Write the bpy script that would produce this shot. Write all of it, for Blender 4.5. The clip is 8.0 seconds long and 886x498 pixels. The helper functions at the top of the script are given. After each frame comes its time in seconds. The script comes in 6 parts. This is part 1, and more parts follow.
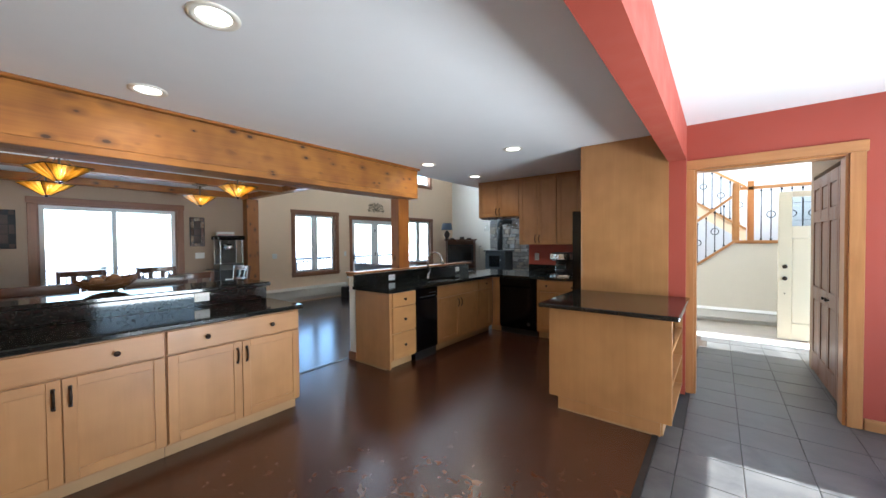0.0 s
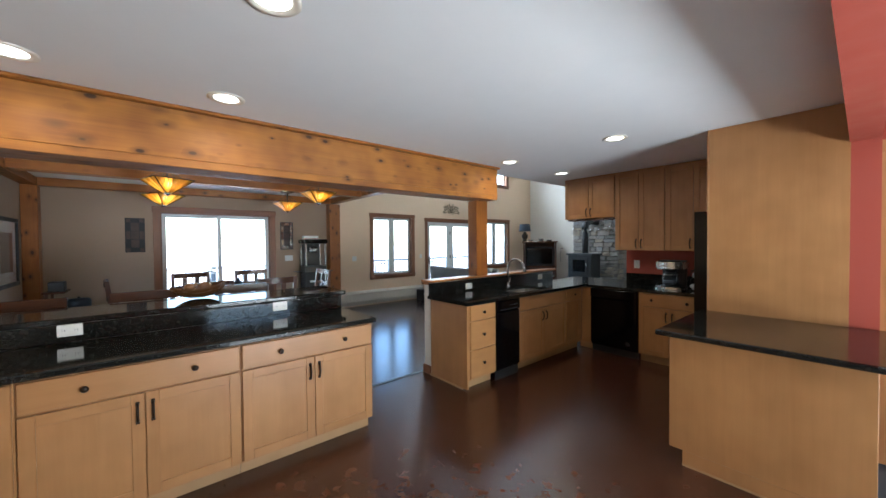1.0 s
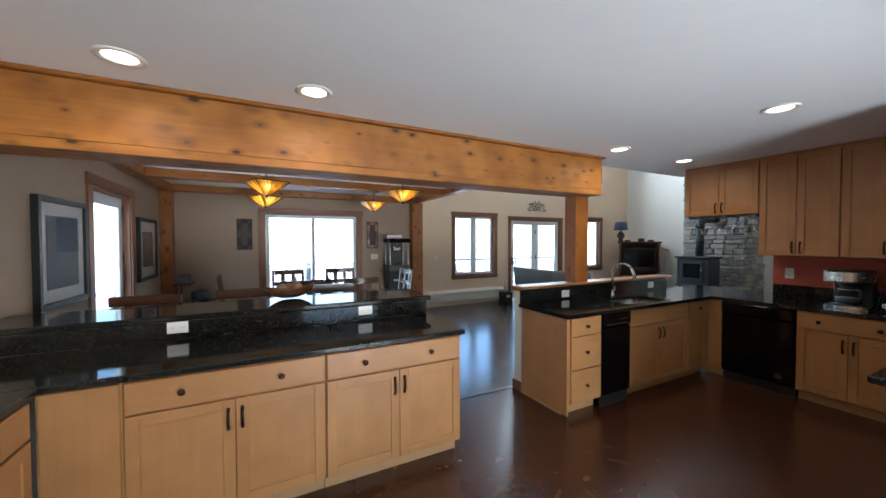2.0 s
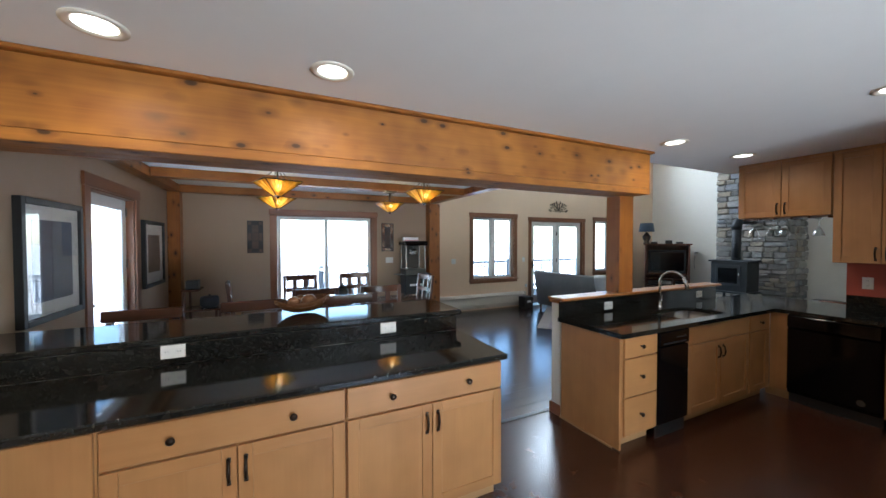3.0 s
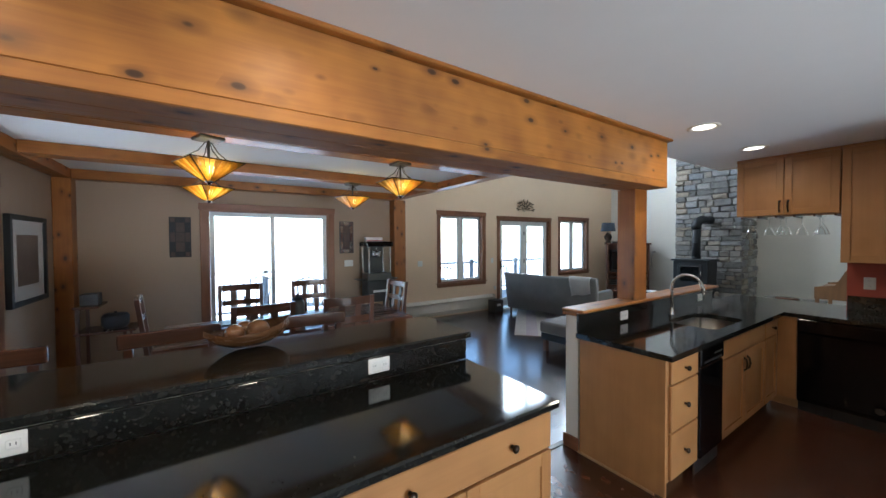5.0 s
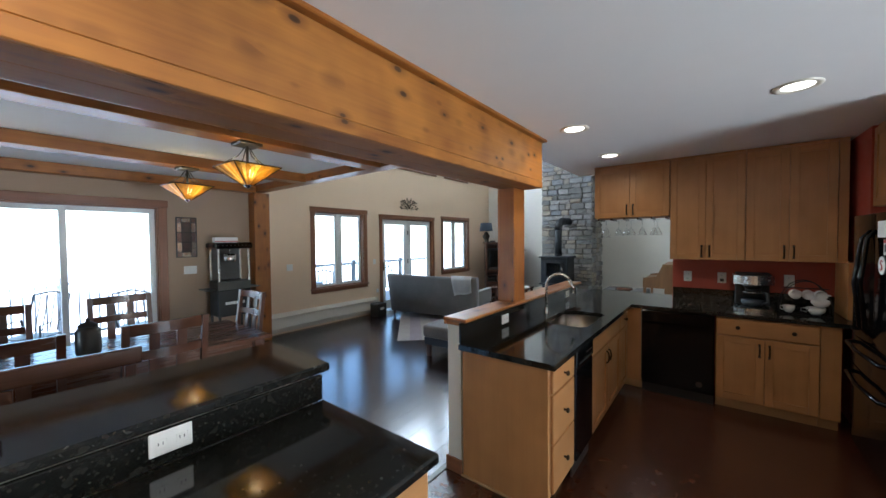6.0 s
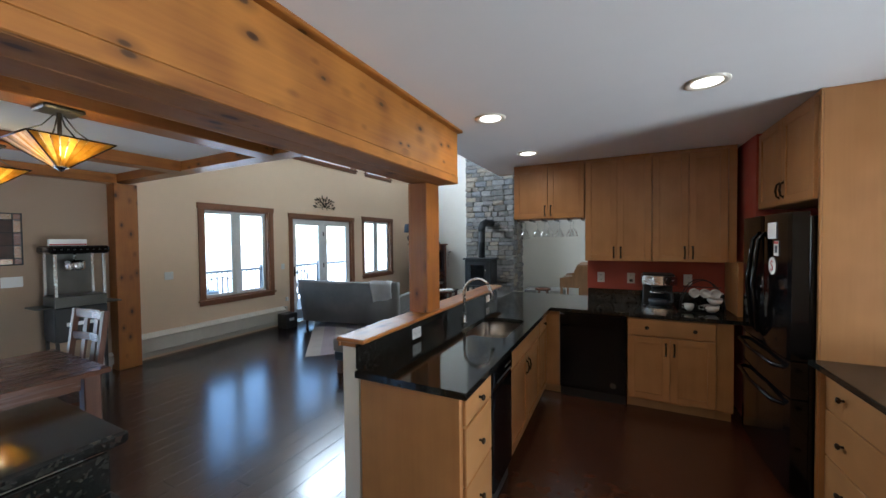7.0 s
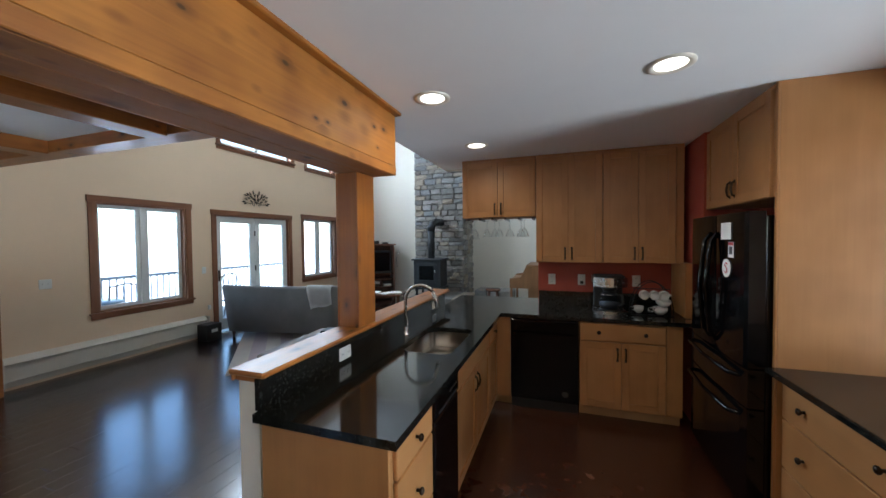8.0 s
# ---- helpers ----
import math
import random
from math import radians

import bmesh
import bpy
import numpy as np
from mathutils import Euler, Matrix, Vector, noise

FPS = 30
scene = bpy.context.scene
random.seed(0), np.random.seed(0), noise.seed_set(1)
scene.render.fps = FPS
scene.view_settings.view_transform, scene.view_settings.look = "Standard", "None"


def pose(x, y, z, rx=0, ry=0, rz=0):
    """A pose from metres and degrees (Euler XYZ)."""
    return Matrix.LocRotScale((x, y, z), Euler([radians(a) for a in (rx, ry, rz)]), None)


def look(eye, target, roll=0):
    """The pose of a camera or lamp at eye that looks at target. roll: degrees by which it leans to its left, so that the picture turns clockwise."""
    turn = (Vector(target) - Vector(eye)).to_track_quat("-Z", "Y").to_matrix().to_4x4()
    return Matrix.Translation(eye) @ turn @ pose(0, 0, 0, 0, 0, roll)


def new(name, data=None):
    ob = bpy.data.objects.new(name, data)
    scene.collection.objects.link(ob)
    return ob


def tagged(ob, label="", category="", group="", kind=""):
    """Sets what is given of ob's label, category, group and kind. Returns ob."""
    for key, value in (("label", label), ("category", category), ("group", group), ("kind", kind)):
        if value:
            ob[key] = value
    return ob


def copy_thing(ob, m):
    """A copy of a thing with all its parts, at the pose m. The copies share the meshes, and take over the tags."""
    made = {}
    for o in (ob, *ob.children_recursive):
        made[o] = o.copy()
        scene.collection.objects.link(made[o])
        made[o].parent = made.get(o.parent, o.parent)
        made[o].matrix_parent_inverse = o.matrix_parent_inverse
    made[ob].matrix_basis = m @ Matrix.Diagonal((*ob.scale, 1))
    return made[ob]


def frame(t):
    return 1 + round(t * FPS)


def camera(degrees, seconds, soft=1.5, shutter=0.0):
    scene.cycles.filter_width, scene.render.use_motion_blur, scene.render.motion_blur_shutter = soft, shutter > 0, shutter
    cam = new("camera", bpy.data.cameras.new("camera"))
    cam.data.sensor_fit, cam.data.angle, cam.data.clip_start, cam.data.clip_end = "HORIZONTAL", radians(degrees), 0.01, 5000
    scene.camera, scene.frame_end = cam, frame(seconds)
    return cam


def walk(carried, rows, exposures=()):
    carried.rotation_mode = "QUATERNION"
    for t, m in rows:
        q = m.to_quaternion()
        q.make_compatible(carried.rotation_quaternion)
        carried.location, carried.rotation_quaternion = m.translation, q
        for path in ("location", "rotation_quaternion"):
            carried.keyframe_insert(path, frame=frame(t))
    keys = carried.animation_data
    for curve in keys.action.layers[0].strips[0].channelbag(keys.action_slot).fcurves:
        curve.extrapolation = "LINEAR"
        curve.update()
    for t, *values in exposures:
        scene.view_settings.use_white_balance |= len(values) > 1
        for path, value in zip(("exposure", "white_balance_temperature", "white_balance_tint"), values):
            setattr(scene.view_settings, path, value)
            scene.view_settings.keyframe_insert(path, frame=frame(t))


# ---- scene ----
cam = camera(103.2, 8.0)
LIGHTNESS = [(0, 2.5, 5650, 4), (1.5, 2.4, 5650, 4), (3.5, 2.37, 5650, 4), (8, 2.34, 5650, 4)]
PATH = [
    (0, (0.01, 0.027, 1.451), (-1.225, 1.6, 1.41), -0.5),
    (0.5, (-0.161, 0.158, 1.476), (-1.457, 1.681, 1.431), -0.4),
    (1, (-0.306, 0.27, 1.525), (-1.84, 1.552, 1.487), -0.5),
    (1.5, (-0.475, 0.338, 1.534), (-2.19, 1.365, 1.491), -0.2),
    (3, (-1.087, 0.394, 1.606), (-2.89, 1.259, 1.562), -0.1),
    (3.5, (-1.293, 0.319, 1.6), (-3.099, 1.179, 1.567), -0.2),
    (4, (-1.491, 0.241, 1.616), (-3.294, 1.108, 1.585), -0.3),
    (4.2, (-1.569, 0.254, 1.615), (-3.371, 1.121, 1.582), -0.3),
    (5.3, (-1.954, 0.511, 1.61), (-3.512, 1.764, 1.566), -0.4),
    (5.5, (-2.004, 0.586, 1.61), (-3.485, 1.929, 1.567), -0.5),
    (6, (-2.122, 0.78, 1.626), (-3.35, 2.358, 1.572), -0.5),
    (6.5, (-2.178, 0.976, 1.619), (-3.184, 2.703, 1.563), -0.6),
    (7, (-2.202, 1.21, 1.625), (-3.093, 3.0, 1.577), -0.6),
    (7.5, (-2.237, 1.404, 1.625), (-3.009, 3.248, 1.568), -0.6),
    (8, (-2.271, 1.586, 1.632), (-2.911, 3.48, 1.579), -0.6),
]
walk(cam, [(t, look(eye, target, roll)) for t, eye, target, roll in PATH], LIGHTNESS)

# ---- world and light ----
world = bpy.data.worlds.new("sky")
scene.world = world
world.use_nodes = True
wn = world.node_tree.nodes
sky = wn.new("ShaderNodeTexSky")
sky.sky_type = "NISHITA"
sky.sun_disc = False
sky.sun_elevation = radians(38)
sky.sun_rotation = radians(90)
sky.dust_density, sky.ozone_density = 0.4, 2.0
wn["Background"].inputs["Strength"].default_value = 0.15
world.node_tree.links.new(sky.outputs[0], wn["Background"].inputs["Color"])

sun_data = bpy.data.lights.new("sun", "SUN")
sun_data.energy, sun_data.angle, sun_data.color = 5.0, radians(0.5), (1.0, 0.94, 0.86)
sun = new("sun", sun_data)
sun.matrix_world = look((12.0, 2.4, 9.4), (0.0, 1.9, 0.0))

CEIL = 2.465          # kitchen ceiling
WEST, SOUTH, NORTH, EAST = -8.1, -1.12, 10.95, 2.7


def area_light(name, m, sx, sy, watts, color, spread=180):
    d = bpy.data.lights.new(name, "AREA")
    d.shape, d.size, d.size_y, d.energy, d.color = "RECTANGLE", sx, sy, watts, color
    d.spread = radians(spread)
    ob = new(name, d)
    ob.matrix_world = m
    return ob


# daylight in the openings that are not looked through: east glazing, clerestory, added stair opening
area_light("window_daylight", look((EAST + 0.25, 2.17, 0.62), (-0.5, 1.8, 2.46)), 1.8, 1.0, 19, (0.97, 0.98, 0.98), 110)
for y, w in ((7.22, 1.7), (9.12, 1.0)):
    area_light("window_daylight", look((WEST - 0.25, y, 4.0), (0.0, y, 3.2)), w, 1.1, 21 * w, (0.87, 0.93, 1.0))
# lamp in an unseen high opening, both added to brighten the stair hall
area_light("window_daylight", look((1.95, 8.2, 3.4), (0.0, 8.2, 2.4)), 1.6, 1.3, 46, (0.95, 0.97, 1.0))


# ---- materials ----
class Nodes:
    def __init__(self, name):
        self.m = bpy.data.materials.new(name)
        self.m.use_nodes = True
        self.t = self.m.node_tree
        self.p = self.t.nodes["Principled BSDF"]

    def n(self, kind, **values):
        node = self.t.nodes.new("ShaderNode" + kind)
        for k, v in values.items():
            if k in node.inputs.keys():
                node.inputs[k].default_value = v
        return node

    def link(self, a, b):
        self.t.links.new(a, b)

    def place(self, scale=(1, 1, 1), local=True):
        """Coordinates in metres, shifted for each object by its random number."""
        tc = self.n("TexCoord") if local else self.n("NewGeometry")
        info = self.n("ObjectInfo")
        add = self.n("VectorMath")
        add.operation = "MULTIPLY_ADD"
        add.inputs[0].default_value = (7.3, 5.1, 3.7)
        self.link(info.outputs["Random"], add.inputs[0])
        add.inputs[1].default_value = (7.3, 5.1, 3.7) if local else (0, 0, 0)
        self.link(tc.outputs["Object" if local else "Position"], add.inputs[2])
        mp = self.n("Mapping")
        mp.inputs["Scale"].default_value = scale
        self.link(add.outputs[0], mp.inputs["Vector"])
        return mp.outputs[0]

    def noise(self, vec, scale, detail=4, rough=0.55, distortion=0.0):
        t = self.n("TexNoise", Scale=scale, Detail=detail, Roughness=rough, Distortion=distortion)
        self.link(vec, t.inputs["Vector"])
        return t.outputs["Fac"]

    def ramp(self, fac, stops):
        r = self.n("ValToRGB")
        e = r.color_ramp.elements
        while len(e) < len(stops):
            e.new(0.5)
        for el, (pos, col) in zip(e, stops):
            el.position, el.color = pos, (*col, 1)
        self.link(fac, r.inputs[0])
        return r.outputs[0]

    def mix(self, fac, a, b, blend="MIX"):
        x = self.n("Mix")
        x.data_type, x.blend_type = "RGBA", blend
        for sock, v in ((x.inputs[0], fac), (x.inputs[6], a), (x.inputs[7], b)):
            if isinstance(v, bpy.types.NodeSocket):
                self.link(v, sock)
            elif isinstance(v, tuple):
                sock.default_value = (*v, 1)
            else:
                sock.default_value = v
        return x.outputs[2]

    def bump(self, fac, strength, dist=0.002):
        b = self.n("Bump", Strength=strength, Distance=dist)
        self.link(fac, b.inputs["Height"])
        self.link(b.outputs[0], self.p.inputs["Normal"])

    def out(self, color=None, rough=None, metal=None, coat=None, spec=None):
        for key, v in (("Base Color", color), ("Roughness", rough), ("Metallic", metal), ("Coat Weight", coat), ("Specular IOR Level", spec)):
            if v is None:
                continue
            if isinstance(v, bpy.types.NodeSocket):
                self.link(v, self.p.inputs[key])
            else:
                self.p.inputs[key].default_value = (*v, 1) if isinstance(v, tuple) else v
        return self.m


def shade(c, k):
    return tuple(min(1.0, v * k) for v in c)


def plain(name, c, rough=0.5, metal=0.0, var=0.12, scale=6.0, bump=0.05, coat=None):
    """Paint, plastic or metal with a slight unevenness at two scales."""
    s = Nodes(name)
    v = s.place()
    big, fine = s.noise(v, scale), s.noise(v, scale * 22, 3)
    col = s.mix(fine, s.ramp(big, [(0.3, shade(c, 1 - var)), (0.7, shade(c, 1 + var))]), c)
    r = s.ramp(big, [(0.3, (rough * 0.85,) * 3), (0.7, (min(1, rough * 1.15),) * 3)])
    if bump:
        s.bump(fine, bump, 0.001)
    return s.out(col, r, metal, coat)


def wood(name, dark, light, axis, rough=0.4, grain=1.0, knots=0.0, coat=0.0, blotch=0.25, flat=None):
    """Wood with grain along one axis (0, 1, 2), blotches and, if wanted, knots."""
    s = Nodes(name)
    sc = [9 * grain] * 3
    sc[axis] = 0.55 * grain
    v = s.place(tuple(sc))
    g = s.noise(v, 2.2, 6, 0.6, 0.6)
    sf = [60 * grain] * 3
    sf[axis] = 2.0 * grain
    fine = s.noise(s.place(tuple(sf)), 2.0, 3)
    col = s.ramp(g, [(0.28, dark), (0.5, tuple((a + b) / 2 for a, b in zip(dark, light))), (0.72, light)])
    col = s.mix(0.32 if knots else 0.10, col, s.ramp(fine, [(0.3, shade(dark, 0.7)), (0.7, shade(light, 1.05))]))
    bl = s.noise(s.place((1, 1, 1)), 3.5, 2)
    col = s.mix(blotch, col, s.ramp(bl, [(0.3, shade(dark, 0.85)), (0.7, light)]))
    if knots:
        sk = [11.0] * 3
        sk[axis] = 6.0
        if flat is not None:
            sk[flat] = 0.3
        vo = s.n("TexVoronoi", Scale=1.0, Randomness=1.0)
        s.link(s.place(tuple(sk)), vo.inputs["Vector"])
        size = s.n("Math")
        size.operation = "MULTIPLY_ADD"
        size.inputs[1].default_value, size.inputs[2].default_value = 1.1, 0.45
        ratio = s.n("Math")
        ratio.operation = "DIVIDE"
        sep = s.n("SeparateColor")
        s.link(vo.outputs["Color"], sep.inputs[0])
        s.link(sep.outputs[2], size.inputs[0])
        s.link(vo.outputs["Distance"], ratio.inputs[0])
        s.link(size.outputs[0], ratio.inputs[1])
        k = s.ramp(ratio.outputs[0], [(0.06, (0.98,) * 3), (0.10, (0.90,) * 3), (0.13, (0.45,) * 3), (0.34, (0, 0, 0))])
        info = s.n("ObjectInfo")
        col = s.mix(s.ramp(info.outputs["Random"], [(0.0, (0.0,) * 3), (1.0, (0.35,) * 3)]), col, shade(dark, 1.15))
        k = s.mix(s.ramp(sep.outputs[0], [(0.60 * knots, (0, 0, 0)), (0.60 * knots + 0.04, (1, 1, 1))]), k, (0.0, 0.0, 0.0))
        col = s.mix(k, col, shade(dark, 0.2))
    r = s.ramp(g, [(0.3, (rough * 0.85,) * 3), (0.7, (rough * 1.2,) * 3)])
    s.bump(fine, 0.12, 0.0008)
    return s.out(col, r, 0.0, coat)


def granite(name):
    s = Nodes(name)
    v = s.place()
    vo = s.n("TexVoronoi", Scale=170.0)
    s.link(v, vo.inputs["Vector"])
    sp = s.n("SeparateColor")
    s.link(vo.outputs["Color"], sp.inputs[0])
    col = s.ramp(sp.outputs[0], [(0.0, (0.006, 0.007, 0.007)), (0.7, (0.010, 0.011, 0.010)), (0.92, (0.014, 0.014, 0.012)), (0.995, (0.036, 0.034, 0.027))])
    cl = s.noise(v, 9, 5)
    col = s.mix(s.ramp(cl, [(0.5, (0, 0, 0)), (0.75, (0.2,) * 3)]), col, (0.018, 0.018, 0.016))
    fl = s.n("TexVoronoi", Scale=62.0)
    s.link(v, fl.inputs["Vector"])
    fs = s.n("SeparateColor")
    s.link(fl.outputs["Color"], fs.inputs[0])
    col = s.mix(s.ramp(fs.outputs[1], [(0.82, (0, 0, 0)), (0.98, (0.6,) * 3)]), col, (0.030, 0.028, 0.024))
    r = s.ramp(s.noise(v, 30, 3), [(0.3, (0.06,) * 3), (0.7, (0.09,) * 3)])
    return s.out(col, r)


def floor_brown(name):
    """Stained, sealed kitchen floor, mottled in reddish browns."""
    s = Nodes(name)
    v = s.place(local=False)
    a, b = s.noise(v, 1.6, 4, 0.6), s.noise(v, 11, 5, 0.6, 0.3)
    col = s.ramp(b, [(0.32, (0.040, 0.0132, 0.0064)), (0.5, (0.062, 0.0212, 0.0104)), (0.70, (0.100, 0.0390, 0.0200))])
    col = s.mix(s.ramp(a, [(0.35, (0.0,) * 3), (0.7, (0.55,) * 3)]), col, (0.050, 0.0165, 0.0087))
    r = s.ramp(a, [(0.3, (0.24,) * 3), (0.7, (0.27,) * 3)])
    return s.out(col, r, spec=0.8)


def floor_plank(name):
    """Espresso plank with a satin gloss."""
    s = Nodes(name)
    v = s.place((14, 1.1, 14))
    g = s.noise(v, 2.0, 5, 0.6, 0.5)
    info = s.n("ObjectInfo")
    col = s.ramp(g, [(0.3, (0.012, 0.006, 0.005)), (0.7, (0.040, 0.019, 0.014))])
    col = s.mix(s.ramp(info.outputs["Random"], [(0, (0, 0, 0)), (1, (0.5,) * 3)]), col, (0.035, 0.016, 0.012))
    r = s.ramp(s.noise(s.place(), 7, 4), [(0.3, (0.205,) * 3), (0.7, (0.235,) * 3)])
    s.bump(g, 0.015, 0.001)
    s.p.inputs["Coat Roughness"].default_value = 0.16
    return s.out(col, r, spec=1.0, coat=0.35)


def tile_slate(name):
    s = Nodes(name)
    v = s.place()
    info = s.n("ObjectInfo")
    g = s.noise(v, 4, 6, 0.6, 0.5)
    col = s.ramp(g, [(0.3, (0.040, 0.040, 0.042)), (0.7, (0.145, 0.142, 0.140))])
    col = s.mix(s.ramp(info.outputs["Random"], [(0, (0,) * 3), (1, (0.45,) * 3)]), col, (0.085, 0.083, 0.082))
    s.bump(s.noise(v, 22, 5), 0.25, 0.004)
    return s.out(col, s.ramp(g, [(0.3, (0.3,) * 3), (0.7, (0.5,) * 3)]))


def stone(name):
    s = Nodes(name)
    v = s.place()
    info = s.n("ObjectInfo")
    base = s.ramp(info.outputs["Random"], [(0.0, (0.20, 0.19, 0.18)), (0.35, (0.34, 0.33, 0.32)), (0.6, (0.42, 0.36, 0.28)), (0.8, (0.27, 0.28, 0.30)), (1.0, (0.50, 0.48, 0.44))])
    g = s.noise(v, 14, 6, 0.65)
    col = s.mix(0.55, base, s.ramp(g, [(0.3, (0.08, 0.075, 0.07)), (0.7, (0.40, 0.37, 0.33))]), "OVERLAY")
    s.bump(g, 1.0, 0.02)
    return s.out(col, 0.85)


def fabric(name, c):
    s = Nodes(name)
    v = s.place()
    f = s.noise(v, 350, 2)
    b = s.noise(v, 4, 3)
    col = s.mix(f, s.ramp(b, [(0.3, shade(c, 0.8)), (0.7, shade(c, 1.2))]), shade(c, 0.75))
    s.bump(f, 0.4, 0.002)
    m = s.out(col, 0.9)
    s.p.inputs["Sheen Weight"].default_value = 0.3
    return m


def glass(name, tint=(1, 1, 1), power=4.0):
    s = Nodes(name)
    tr, gl = s.n("BsdfTransparent"), s.n("BsdfGlossy", Roughness=0.02)
    tr.inputs[0].default_value = (*tint, 1)
    lw, pw, mx = s.n("LayerWeight", Blend=0.5), s.n("Math"), s.n("MixShader")
    pw.operation = "POWER"
    pw.inputs[1].default_value = power
    s.link(lw.outputs["Facing"], pw.inputs[0])
    s.link(pw.outputs[0], mx.inputs[0])
    s.link(tr.outputs[0], mx.inputs[1])
    s.link(gl.outputs[0], mx.inputs[2])
    s.link(mx.outputs[0], s.t.nodes["Material Output"].inputs["Surface"])
    return s.m


def glowing(name, c, strength):
    s = Nodes(name)
    s.p.inputs["Emission Color"].default_value = (*c, 1)
    s.p.inputs["Emission Strength"].default_value = strength
    return s.out(c, 0.6)


def amber(name, c1, c2):
    """Art glass: light passes through it, streaked."""
    s = Nodes(name)
    v = s.place((3, 3, 3))
    col = s.ramp(s.noise(v, 6, 4, 0.6, 1.5), [(0.3, c1), (0.7, c2)])
    info = s.n("ObjectInfo")
    col = s.mix(0.65, col, s.ramp(info.outputs["Random"], [(0.0, shade(c1, 0.35)), (0.35, shade(c1, 0.8)), (0.7, c1), (1.0, c2)]))
    tl, gl, mx = s.n("BsdfTranslucent"), s.n("BsdfGlossy", Roughness=0.15), s.n("MixShader", Fac=0.08)
    s.link(col, tl.inputs[0])
    s.link(tl.outputs[0], mx.inputs[1])
    s.link(gl.outputs[0], mx.inputs[2])
    s.link(mx.outputs[0], s.t.nodes["Material Output"].inputs["Surface"])
    return s.m


